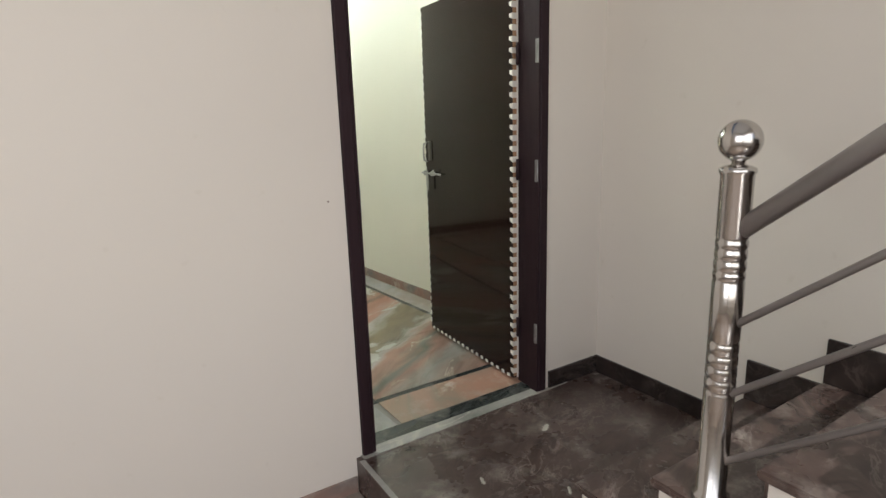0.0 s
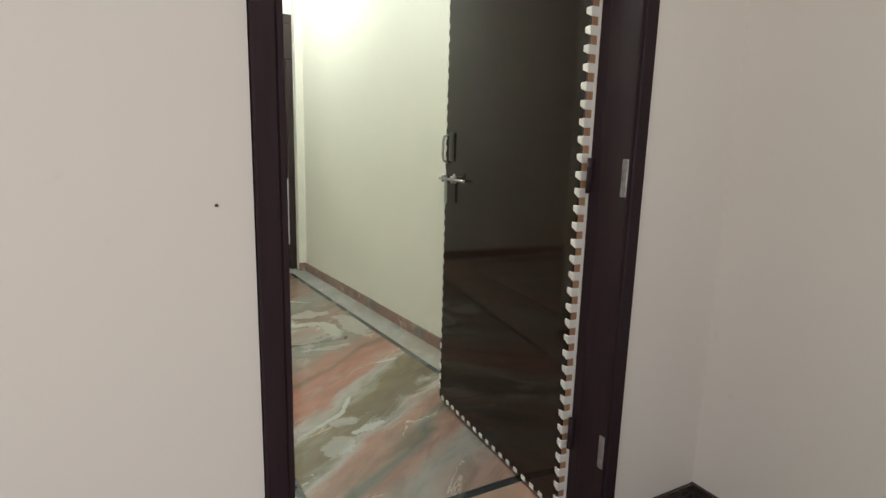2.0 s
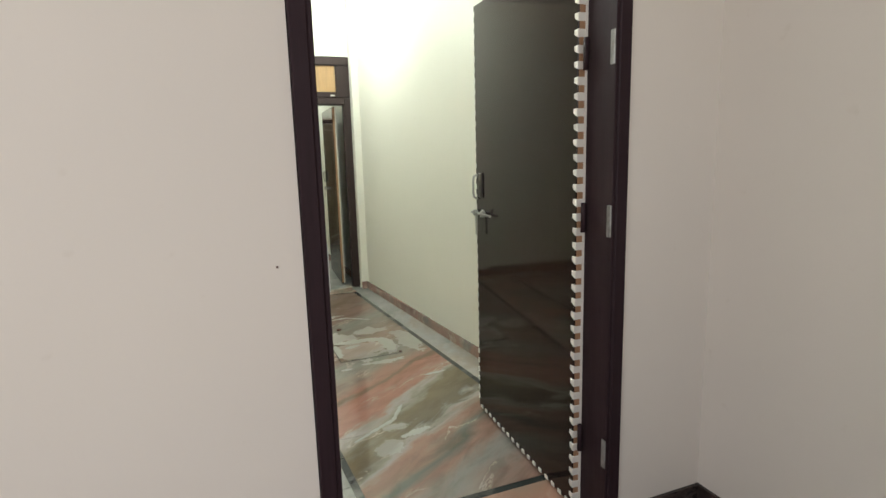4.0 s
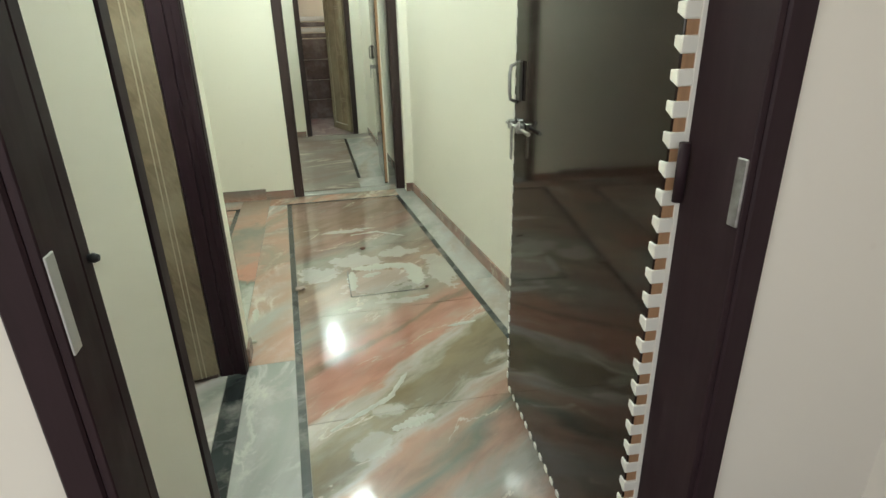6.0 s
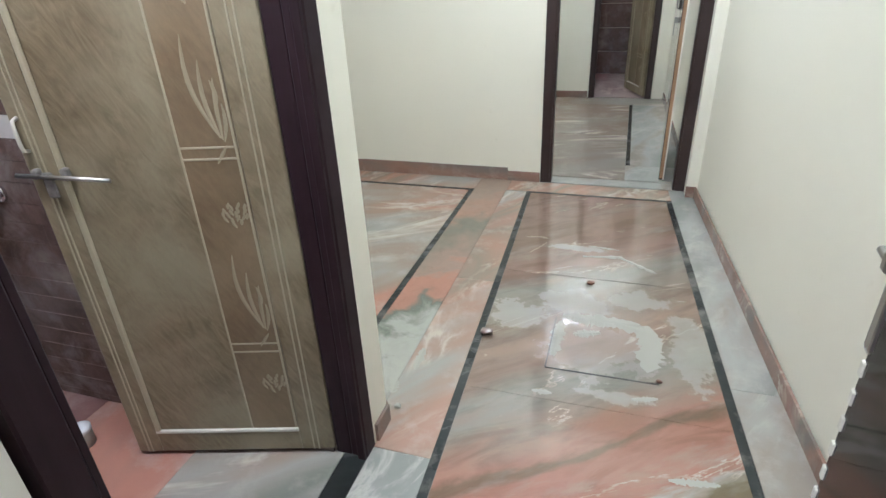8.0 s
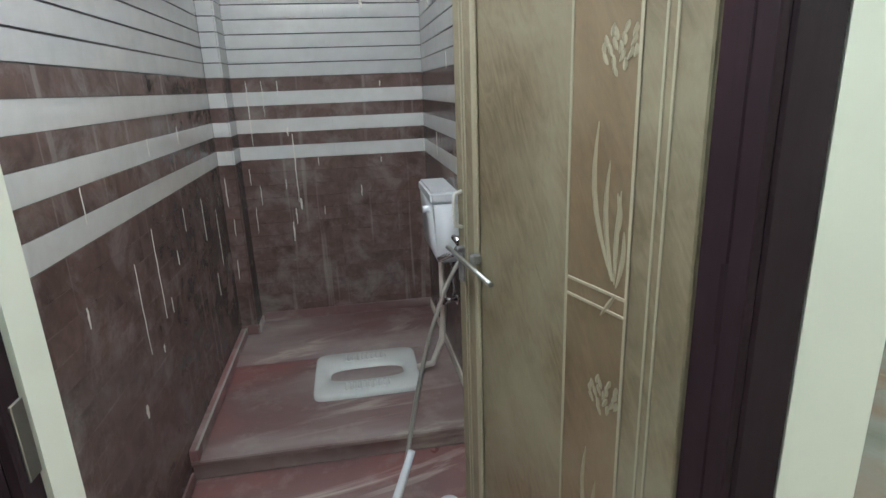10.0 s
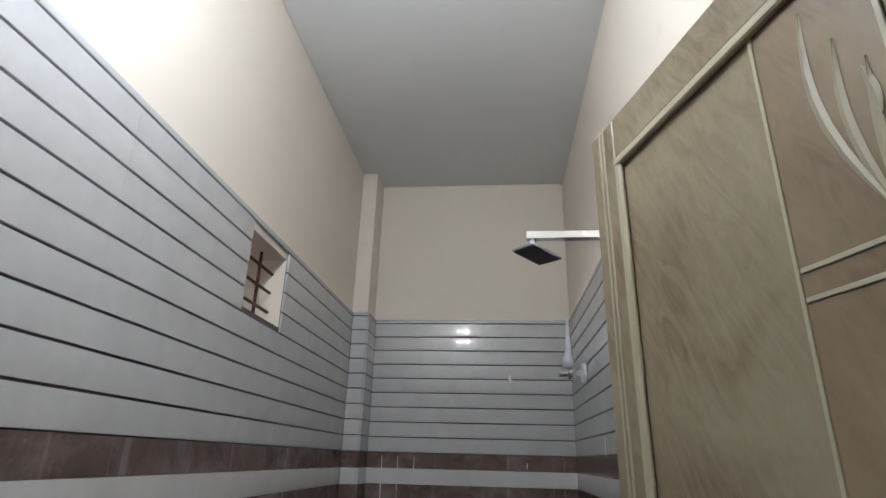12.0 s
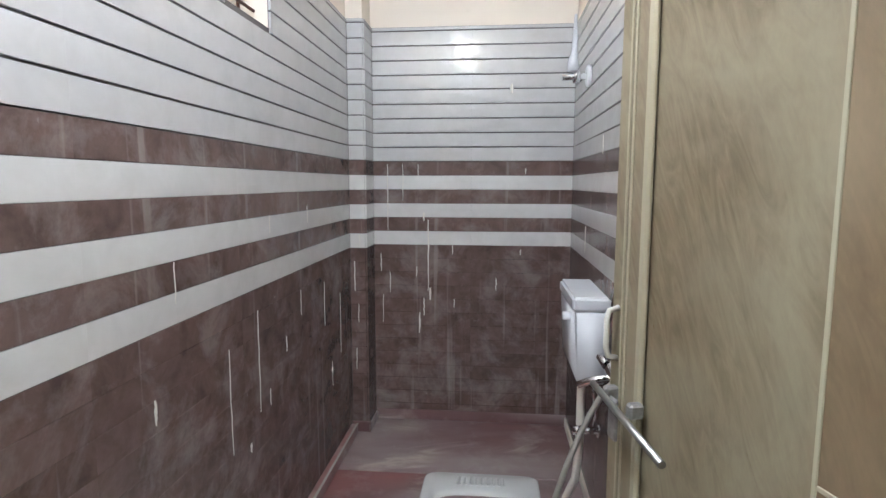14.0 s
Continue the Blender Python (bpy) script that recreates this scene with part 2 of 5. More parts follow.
def bay_border_marble():
    """Border stone of the side bay: pale grey-green, then salmon, then tan along its length."""
    m = mat("bay_border_marble", TAN, 0.2)
    n, l, b = nodes_of(m)
    g = n.new("ShaderNodeNewGeometry")
    pos = g.outputs["Position"]
    sep = n.new("ShaderNodeSeparateXYZ")
    l.new(pos, sep.inputs[0])
    u = math_node(m, 'MULTIPLY_ADD', math_node(m, 'SUBTRACT', noise_tex(m, pos, 3.2, 5, 0.6, 0.8), 0.5), 1.1, sep.outputs[1])
    u = math_node(m, 'MULTIPLY_ADD', sep.outputs[0], -0.9, u)
    f = math_node(m, 'MULTIPLY', math_node(m, 'SUBTRACT', u, 1.8), 1 / 2.9)
    Q = lambda y: (y - 1.8) / 2.9
    col = ramp(m, f, [(Q(1.85), GREY), (Q(2.1), (0.44, 0.43, 0.38)), (Q(2.45), (0.40, 0.40, 0.36)), (Q(2.62), GREEN), (Q(2.75), (0.40, 0.205, 0.15)), (Q(2.98), SALMON), (Q(3.15), (0.34, 0.235, 0.185)), (Q(3.7), (0.22, 0.20, 0.16)), (Q(4.0), (0.38, 0.235, 0.175)), (Q(4.4), TAN)])
    streak = ramp(m, noise_tex(m, pos, 14, 5, 0.65, 0.8), [(0.0, (0.7, 0.7, 0.68)), (0.45, (0.95, 0.95, 0.93)), (1.0, (1.1, 1.1, 1.08))])
    base_link(m, mix(m, 0.8, col, streak, 'MULTIPLY'))
    rough_link(m, noise_tex(m, pos, 5.0, 4, 0.6), 0.08, 0.3)
    bump(m, noise_tex(m, pos, 20, 4, 0.6), 0.05, 0.001)
    return m


M["hall_marble"] = hall_marble()
M["bay_border"] = bay_border_marble()
M["side_marble"] = marble_mat("pink_border_marble", [(0.25, (0.24, 0.19, 0.145)), (0.40, (0.40, 0.225, 0.16)), (0.48, (0.27, 0.215, 0.165)), (0.56, (0.37, 0.225, 0.17)), (0.66, (0.35, 0.34, 0.305)), (0.8, SALMON)], 1.3, 60, haze=0.45)
M["grey_marble"] = marble_mat("grey_border_marble", [(0.25, (0.25, 0.245, 0.22)), (0.42, (0.31, 0.265, 0.23)), (0.52, (0.36, 0.355, 0.33)), (0.62, (0.28, 0.28, 0.26)), (0.75, (0.22, 0.23, 0.21))], 1.8, 70, veins=(0.55, 0.52, 0.46), haze=0.6)
M["room_marble"] = marble_mat("salmon_room_marble", [(0.25, (0.42, 0.25, 0.19)), (0.4, SALMON), (0.5, TAN), (0.6, GREY), (0.75, GREEN)], 1.0, 30, haze=0.4)
M["far_marble"] = marble_mat("brown_grey_marble", [(0.3, (0.27, 0.245, 0.215)), (0.5, (0.24, 0.18, 0.14)), (0.65, (0.28, 0.24, 0.20)), (0.8, (0.26, 0.18, 0.135))], 0.9, 20, haze=0.25)
M["bath_marble"] = marble_mat("dark_bath_marble", [(0.28, (0.145, 0.088, 0.084)), (0.42, (0.27, 0.108, 0.098)), (0.52, (0.19, 0.112, 0.106)), (0.60, (0.33, 0.26, 0.245)), (0.70, (0.18, 0.096, 0.094)), (0.8, (0.30, 0.125, 0.11))], 0.8, 95, haze=0.38, rough=(0.2, 0.45))
M["bath_red"] = marble_mat("red_bath_marble", [(0.3, (0.20, 0.11, 0.09)), (0.42, (0.40, 0.18, 0.135)), (0.54, (0.42, 0.20, 0.15)), (0.64, (0.27, 0.17, 0.145)), (0.8, (0.34, 0.29, 0.27))], 1.1, 95, haze=0.45, rough=(0.2, 0.45))
M["black_strip"] = marble_mat("black_granite_strip", [(0.3, (0.018, 0.02, 0.02)), (0.6, (0.035, 0.04, 0.038)), (0.8, (0.06, 0.065, 0.06))], 3, 20, veins=(0.22, 0.22, 0.22), haze=0.32)
M["black_granite"] = marble_mat("dusty_black_granite", [(0.3, (0.034, 0.023, 0.020)), (0.5, (0.072, 0.048, 0.041)), (0.6, (0.046, 0.031, 0.027)), (0.72, (0.13, 0.092, 0.08))], 5.0, 25, veins=(0.30, 0.25, 0.23), vein_w=0.03, haze=0.34, stretch=1.7, warp=1.5, rough=(0.16, 0.4))
M["skirt"] = marble_mat("brown_skirting_marble", [(0.3, (0.22, 0.13, 0.10)), (0.5, (0.30, 0.18, 0.14)), (0.65, (0.2, 0.17, 0.15)), (0.8, (0.35, 0.22, 0.18))], 2.0, 10, haze=0.3)
M["black_skirt"] = marble_mat("black_skirting_granite", [(0.3, (0.02, 0.015, 0.014)), (0.6, (0.03, 0.022, 0.02)), (0.8, (0.055, 0.035, 0.032))], 3, 0, veins=(0.1, 0.08, 0.07), haze=0.06)
M["dusty_sill"] = marble_mat("dusty_grey_sill", [(0.3, (0.14, 0.14, 0.125)), (0.5, (0.26, 0.255, 0.23)), (0.65, (0.34, 0.33, 0.30)), (0.8, (0.2, 0.2, 0.18))], 4.0, 10, haze=0.5, rough=(0.4, 0.7))
M["grout"] = mat("grey_grout", (0.22, 0.20, 0.18), 0.8)
M["cement"] = mat("pale_cement_smear", (0.37, 0.355, 0.31), 0.7)


def wood_paint(name, base, rough=0.35):
    m = mat(name, base, rough)
    v = coords(m, "Object", (18, 18, 1.2))
    g = noise_tex(m, v, 3.0, 5, 0.6, 0.6)
    base_link(m, mix(m, g, tuple(x * 0.65 for x in base), tuple(x * 1.5 for x in base)))
    rough_link(m, noise_tex(m, coords(m), 6, 3), rough * 0.7, rough * 1.4)
    bump(m, g, 0.12, 0.001)
    return m


M["frame"] = wood_paint("dark_brown_door_frame", (0.022, 0.011, 0.014), 0.55)
M["frame"].node_tree.nodes["Principled BSDF"].inputs["Specular IOR Level"].default_value = 0.2
M["frame_far"] = wood_paint("brown_far_frame", (0.027, 0.013, 0.012))
M["lacquer"] = mat("glossy_black_laminate", (0.014, 0.007, 0.006), 0.06, 0, 0.22)
rough_link(M["lacquer"], noise_tex(M["lacquer"], coords(M["lacquer"]), 9, 4), 0.04, 0.09)
M["tab"] = paint_mat("white_plastic_edge", (0.72, 0.69, 0.62), 0.5)
M["rawwood"] = wood_paint("raw_brown_wood", (0.30, 0.17, 0.09), 0.6)
M["steel"] = mat("polished_steel", (0.55, 0.53, 0.51), 0.16, 1.0)
rough_link(M["steel"], noise_tex(M["steel"], coords(M["steel"], "Object", (1, 1, 14)), 20, 4), 0.1, 0.28)
M["rail"] = mat("brushed_steel_rail", (0.40, 0.37, 0.355), 0.3, 0.55)
rough_link(M["rail"], noise_tex(M["rail"], coords(M["rail"], "Object", (30, 2, 2)), 8, 4), 0.22, 0.42)
M["chrome"] = mat("chrome", (0.75, 0.75, 0.77), 0.08, 1.0)
M["dullmetal"] = mat("dull_zinc", (0.42, 0.41, 0.39), 0.38, 1.0)
rough_link(M["dullmetal"], noise_tex(M["dullmetal"], coords(M["dullmetal"]), 40, 3), 0.3, 0.5)
M["white_plastic"] = mat("white_gloss_plastic", (0.72, 0.73, 0.75), 0.25)
base_link(M["white_plastic"], mix(M["white_plastic"], noise_tex(M["white_plastic"], coords(M["white_plastic"]), 9, 4), (0.68, 0.69, 0.71), (0.77, 0.78, 0.80)))
M["ceramic"] = mat("white_ceramic", (0.70, 0.70, 0.68), 0.12)
base_link(M["ceramic"], mix(M["ceramic"], noise_tex(M["ceramic"], coords(M["ceramic"]), 7, 4), (0.62, 0.62, 0.59), (0.76, 0.76, 0.74)))
M["pipe"] = mat("off_white_pvc_pipe", (0.62, 0.58, 0.50), 0.45)
M["hose"] = mat("grey_braided_hose", (0.36, 0.34, 0.30), 0.4, 0.4)
M["dark"] = mat("dark_rubber", (0.02, 0.02, 0.022), 0.5)
M["glow"] = mat("lamp_diffuser", (0.9, 0.9, 0.9), 0.4)
M["glow"].node_tree.nodes["Principled BSDF"].inputs["Emission Color"].default_value = (1, 0.98, 0.92, 1)
M["glow"].node_tree.nodes["Principled BSDF"].inputs["Emission Strength"].default_value = 6.0
M["zinc"] = mat("pale_zinc_plate", (0.50, 0.50, 0.49), 0.35, 0.25)
M["plate"] = mat("grey_hinge_plate", (0.26, 0.25, 0.245), 0.4, 0.5)
base_link(M["plate"], mix(M["plate"], noise_tex(M["plate"], coords(M["plate"]), 45, 4), (0.06, 0.05, 0.05), (0.46, 0.45, 0.44)))
M["bronze"] = mat("dark_bronzed_metal", (0.10, 0.095, 0.085), 0.35, 0.8)
M["rust"] = mat("rusty_iron", (0.10, 0.055, 0.03), 0.7, 0.3)
base_link(M["rust"], mix(M["rust"], noise_tex(M["rust"], coords(M["rust"]), 60, 4), (0.05, 0.03, 0.03), (0.20, 0.08, 0.04)))


def pvc_mat(name, a, b_):
    """Printed PVC: slanting wavy streaks over cloudy light and dark patches."""
    m = mat(name, a, 0.3)
    v = coords(m, "Object", (0.045, 0.045, 0.19), (0, -28, 0))
    v.node.vector_type = 'TEXTURE'
    s = noise_tex(m, v, 1.5, 6, 0.62, 1.9)
    f = noise_tex(m, coords(m, "Object", (160, 160, 60)), 1.0, 2, 0.5)
    c = mix(m, ramp(m, s, [(0.32, (0, 0, 0)), (0.66, (1, 1, 1))]), a, b_)
    big = noise_tex(m, coords(m, "Object"), 3.6, 4, 0.55, 0.6)
    c = mix(m, ramp(m, big, [(0.38, (0, 0, 0)), (0.66, (0.8, 0.8, 0.8))]), c, (b_[0] * 1.3, b_[1] * 1.4, b_[2] * 1.5))
    c = mix(m, 1.0, c, (0.87, 0.85, 0.84), 'MULTIPLY')
    base_link(m, mix(m, 0.25, c, mix(m, f, (0.35, 0.35, 0.35), (0.65, 0.65, 0.65)), 'OVERLAY'))
    rough_link(m, s, 0.22, 0.42)
    bump(m, s, 0.05, 0.001)
    return m


M["pvc"] = pvc_mat("streaked_taupe_pvc", (0.155, 0.116, 0.066), (0.265, 0.218, 0.138))
M["pvc_dark"] = pvc_mat("brown_pvc_panel", (0.155, 0.108, 0.062), (0.22, 0.158, 0.092))
M["pvc_line"] = mat("pale_printed_line", (0.39, 0.345, 0.245), 0.35)
M["pvc_print"] = mat("faded_flower_print", (0.32, 0.28, 0.19), 0.35)
M["pvc_white"] = mat("white_pvc_bead", (0.62, 0.60, 0.54), 0.35)


def tile_mat(name, a, b_, rough, streaks=True):
    m = mat(name, a, rough[0])
    n, l, _ = nodes_of(m)
    oi = n.new("ShaderNodeObjectInfo")
    g = n.new("ShaderNodeNewGeometry")
    cmb = n.new("ShaderNodeCombineXYZ")
    l.new(math_node(m, 'MULTIPLY', oi.outputs["Random"], 9.0), cmb.inputs[0])
    l.new(math_node(m, 'MULTIPLY', oi.outputs["Random"], 4.0), cmb.inputs[1])
    add = n.new("ShaderNodeVectorMath")
    l.new(cmb.outputs[0], add.inputs[0])
    l.new(g.outputs["Position"], add.inputs[1])
    v = add.outputs[0]
    s = noise_tex(m, v, 9, 6, 0.65, 0.4)
    c = mix(m, ramp(m, s, [(0.3, (0, 0, 0)), (0.7, (1, 1, 1))]), a, b_)
    pos = g.outputs["Position"]
    mp = n.new("ShaderNodeMapping")
    mp.inputs["Scale"].default_value = (9, 9, 0.35)
    l.new(pos, mp.inputs["Vector"])
    if streaks:
        d = noise_tex(m, mp.outputs[0], 2.6, 3, 0.5)
        d = ramp(m, d, [(0.0, (0, 0, 0)), (0.62, (0, 0, 0)), (0.72, (0.34, 0.34, 0.34)), (1.0, (0.34, 0.34, 0.34))])
        c = mix(m, d, c, (0.40, 0.35, 0.32))
        cl = ramp(m, noise_tex(m, pos, 4.5, 6, 0.7, 0.4), [(0.0, (0, 0, 0)), (0.48, (0, 0, 0)), (0.72, (0.5, 0.5, 0.5)), (1.0, (0.5, 0.5, 0.5))])
        c = mix(m, cl, c, (0.37, 0.32, 0.295))
        sp = ramp(m, noise_tex(m, pos, 30, 3, 0.6), [(0.0, (0, 0, 0)), (0.70, (0, 0, 0)), (0.76, (0.3, 0.3, 0.3)), (1.0, (0.3, 0.3, 0.3))])
        c = mix(m, sp, c, (0.42, 0.38, 0.35))
    base_link(m, c)
    rough_link(m, s, *rough)
    bump(m, noise_tex(m, v, 3.0, 3), 0.06, 0.002)
    return m


M["tile_brown"] = tile_mat("brown_bath_tile", (0.084, 0.055, 0.047), (0.178, 0.118, 0.103), (0.14, 0.30))
M["tile_white"] = tile_mat("pale_bath_tile", (0.60, 0.585, 0.565), (0.68, 0.665, 0.65), (0.006, 0.016), False)
M["tile_grey"] = tile_mat("greyish_bath_tile", (0.50, 0.49, 0.48), (0.57, 0.56, 0.555), (0.010, 0.024), False)
M["tile_bed"] = mat("dark_tile_joint", (0.12, 0.105, 0.10), 0.85)


# ---- building helpers ----
def box(bm, x0, x1, y0, y1, z0, z1, m=None):
    v = [bm.verts.new(p) for p in ((x0, y0, z0), (x1, y0, z0), (x1, y1, z0), (x0, y1, z0), (x0, y0, z1), (x1, y0, z1), (x1, y1, z1), (x0, y1, z1))]
    if m is not None:
        for p in v:
            p.co = m @ p.co
    for f in ((3, 2, 1, 0), (4, 5, 6, 7), (0, 1, 5, 4), (1, 2, 6, 5), (2, 3, 7, 6), (3, 0, 4, 7)):
        bm.faces.new([v[k] for k in f])
    return v


def bevel_box(x0, x1, y0, y1, z0, z1, r=0.003, seg=1, m=None):
    bm = bmesh.new()
    box(bm, x0, x1, y0, y1, z0, z1)
    if r > 0:
        bmesh.ops.bevel(bm, geom=bm.edges[:], offset=r, segments=seg, affect='EDGES')
    if m is not None:
        bmesh.ops.transform(bm, matrix=m, verts=bm.verts)
    return bm


def tube(bm, pts, r, n=12, cap=True):
    """A round tube through points, with mitred bends."""
    pts = [Vector(p) for p in pts]
    rings, side = [], None
    for k, p in enumerate(pts):
        a = (pts[k] - pts[k - 1]).normalized() if k else None
        b = (pts[k + 1] - pts[k]).normalized() if k < len(pts) - 1 else None
        d = ((a or b) + (b or a)).normalized()
        if side is None:
            side = d.orthogonal().normalized()
        side = (side - d * side.dot(d)).normalized()
        up = d.cross(side)
        rr = r[k] if isinstance(r, (list, tuple)) else r
        rings.append([bm.verts.new(p + rr * (math.cos(2 * math.pi * j / n) * side + math.sin(2 * math.pi * j / n) * up)) for j in range(n)])
    for r0, r1 in zip(rings, rings[1:]):
        for j in range(n):
            f = bm.faces.new((r0[j], r0[(j + 1) % n], r1[(j + 1) % n], r1[j]))
            f.smooth = True
    if cap:
        bm.faces.new(rings[0][::-1])
        bm.faces.new(rings[-1])
    return bm


def lathe(bm, prof, centre=(0, 0, 0), n=24):
    """Turn a profile of (radius, z) round the upright axis."""
    rings = []
    for r, z in prof:
        rings.append([bm.verts.new((centre[0] + max(r, 1e-4) * math.cos(2 * math.pi * j / n), centre[1] + max(r, 1e-4) * math.sin(2 * math.pi * j / n), centre[2] + z)) for j in range(n)])
    for r0, r1 in zip(rings, rings[1:]):
        for j in range(n):
            f = bm.faces.new((r0[j], r0[(j + 1) % n], r1[(j + 1) % n], r1[j]))
            f.smooth = True
    bm.faces.new(rings[0][::-1])
    bm.faces.new(rings[-1])
    return bm


def mesh_of(name, bm, material):
    bmesh.ops.recalc_face_normals(bm, faces=bm.faces)
    me = bpy.data.meshes.new(name)
    bm.to_mesh(me)
    bm.free()
    for x in (material if isinstance(material, (list, tuple)) else [material]):
        me.materials.append(x)
    return me


def part(name, bm, material, parent=None, label=""):
    ob = new(name, mesh_of(name, bm, material))
    if parent is not None:
        ob.parent = parent
        ob.matrix_parent_inverse = parent.matrix_world.inverted()
    return tagged(ob, label)


def thing(name, label, category, m=None, group="", kind=""):
    ob = new(name)
    ob.empty_display_size = 0.1
    if m is not None:
        ob.matrix_world = m
    return tagged(ob, label, category, group, kind)


def structure(name, bm, material, label, category="wall"):
    return tagged(part(name, bm, material), label, category, "", "structure")


def wall_line(p, q, thick, z0, z1, holes=()):
    """A wall from p to q whose body lies to the left of that way; holes are (u0, u1, z0, z1) along it."""
    p, q = Vector((*p, 0)), Vector((*q, 0))
    ln = (q - p).length
    m = Matrix.Translation(p) @ Matrix.Rotation(math.atan2(q.y - p.y, q.x - p.x), 4, 'Z')
    us = sorted({0.0, ln, *[h[0] for h in holes], *[h[1] for h in holes]})
    zs = sorted({z0, z1, *[h[2] for h in holes], *[h[3] for h in holes]})
    us, zs = [u for u in us if 0 <= u <= ln], [z for z in zs if z0 <= z <= z1]

    def solid(i, j):
        if not (0 <= i < len(us) - 1 and 0 <= j < len(zs) - 1):
            return False
        u, z = (us[i] + us[i + 1]) / 2, (zs[j] + zs[j + 1]) / 2
        return not any(h[0] < u < h[1] and h[2] < z < h[3] for h in holes)

    bm = bmesh.new()
    seen = {}

    def v(u, t, z):
        k = (round(u, 4), round(t, 4), round(z, 4))
        if k not in seen:
            seen[k] = bm.verts.new(m @ Vector((u, t, z)))
        return seen[k]

    for i in range(len(us) - 1):
        for j in range(len(zs) - 1):
            if not solid(i, j):
                continue
            a, b, c, d = us[i], us[i + 1], zs[j], zs[j + 1]
            bm.faces.new((v(a, 0, c), v(b, 0, c), v(b, 0, d), v(a, 0, d)))
            bm.faces.new((v(b, thick, c), v(a, thick, c), v(a, thick, d), v(b, thick, d)))
            if not solid(i - 1, j):
                bm.faces.new((v(a, thick, c), v(a, 0, c), v(a, 0, d), v(a, thick, d)))
            if not solid(i + 1, j):
                bm.faces.new((v(b, 0, c), v(b, thick, c), v(b, thick, d), v(b, 0, d)))
            if not solid(i, j - 1):
                bm.faces.new((v(a, 0, c), v(a, thick, c), v(b, thick, c), v(b, 0, c)))
            if not solid(i, j + 1):
                bm.faces.new((v(a, 0, d), v(b, 0, d), v(b, thick, d), v(a, thick, d)))
    return bm


def slab(bm, pts, z0, z1):
    """A flat prism over a plan outline (anticlockwise)."""
    lo = [bm.verts.new((x, y, z0)) for x, y in pts]
    hi = [bm.verts.new((x, y, z1)) for x, y in pts]
    n = len(pts)
    bm.faces.new(lo[::-1])
    bm.faces.new(hi)
    for k in range(n):
        bm.faces.new((lo[k], lo[(k + 1) % n], hi[(k + 1) % n], hi[k]))
    return bm
CEIL = 3.11
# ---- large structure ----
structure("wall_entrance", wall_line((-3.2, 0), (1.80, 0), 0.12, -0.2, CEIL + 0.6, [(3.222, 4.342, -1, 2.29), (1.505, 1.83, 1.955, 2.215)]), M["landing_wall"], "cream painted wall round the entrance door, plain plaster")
WALL_BL = structure("wall_bath_south", wall_line((-2.97, 0.124), (-0.122, 0.124), 0.296, 0, CEIL, [(1.275, 1.60, 1.955, 2.215)]), M["bath_wall"], "bathroom wall, cream above pale striped tiles, with a small vent window")
structure("wall_bath_door", wall_line((0, 0.124), (0, 1.80), 0.12, 0, CEIL, [(0.566, 1.551, -1, 2.22)]), M["wall"], "cream wall with the bathroom doorway beside the entrance")
bm = bmesh.new()
box(bm, -0.119, -0.0595, 0.691, 0.776, 0.0, 2.148)
structure("trim_bath_reveal", bm, M["wall"], "cream plaster reveal beside the bathroom door frame", "trim")
WALL_BR = structure("wall_bath_north", wall_line((-2.97, 1.61), (-0.124, 1.61), 0.19, 0, CEIL), M["bath_wall"], "cream bathroom wall with tiles, cistern and taps on it")
WALL_BB = structure("wall_bath_back", wall_line((-2.856, 0.424), (-2.856, 1.606), 0.114, 0, CEIL), M["bath_wall"], "bathroom end wall, cream above tiles with white drips")
bm = bmesh.new()
box(bm, -2.852, -2.67, 0.424, 0.51, 0, CEIL - 0.004)
COLUMN = structure("wall_bath_column", bm, M["bath_wall"], "narrow tiled pier in the bathroom corner")
structure("wall_hall_left", wall_line((-2.6, 4.48), (-2.6, 1.804), 0.12, 0, CEIL), M["wall"], "plain cream wall closing the hall's side bay")
structure("wall_hall_far", wall_line((-2.6, 4.484), (1.45, 4.484), 0.13, 0, CEIL, [(2.775, 3.82, -1, 2.49)]), M["wall"], "cream wall at the end of the hall with a doorway")
structure("wall_hall_right", wall_line((1.28, 4.48), (1.60, 0.124), 0.12, 0, CEIL), M["wall"], "long plain cream wall along the hall")
bm = bmesh.new()
box(bm, 1.215, 1.30, 4.37, 4.48, 0, CEIL - 0.004)
structure("wall_nib", bm, M["wall"], "short cream plaster nib beside the far doorway")
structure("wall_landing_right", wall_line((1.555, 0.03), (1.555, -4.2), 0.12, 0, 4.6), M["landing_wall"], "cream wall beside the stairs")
# unseen walls added round the landing, their openings set at the daylight area lamps
structure("wall_landing_left", wall_line((-3.2, -4.2), (-3.2, -0.004), 0.12, -0.3, 4.6, [(0.1, 2.5, 1.0, 3.4)]), M["landing_wall"], "added unseen wall closing the landing, with an opening at the side lamp")
structure("wall_landing_back", wall_line((1.67, -4.2), (-3.32, -4.2), 0.12, -0.3, 4.6, [(0.55, 4.4, 0.9, 3.4)]), M["landing_wall"], "added unseen landing wall with a wide opening at the back lamp")
structure("wall_room_right", wall_line((1.18, 7.56), (1.25, 4.62), 0.12, 0, CEIL), M["wall"], "plain cream wall of the far room")
structure("wall_room_left", wall_line((-1.9, 4.62), (-1.9, 7.56), 0.12, 0, CEIL), M["wall"], "plain cream wall closing the far room")
structure("wall_room_far", wall_line((-1.9, 7.564), (1.30, 7.564), 0.12, 0, CEIL, [(2.20, 2.94, -1, 2.05)]), M["wall"], "cream far wall with a narrow doorway")
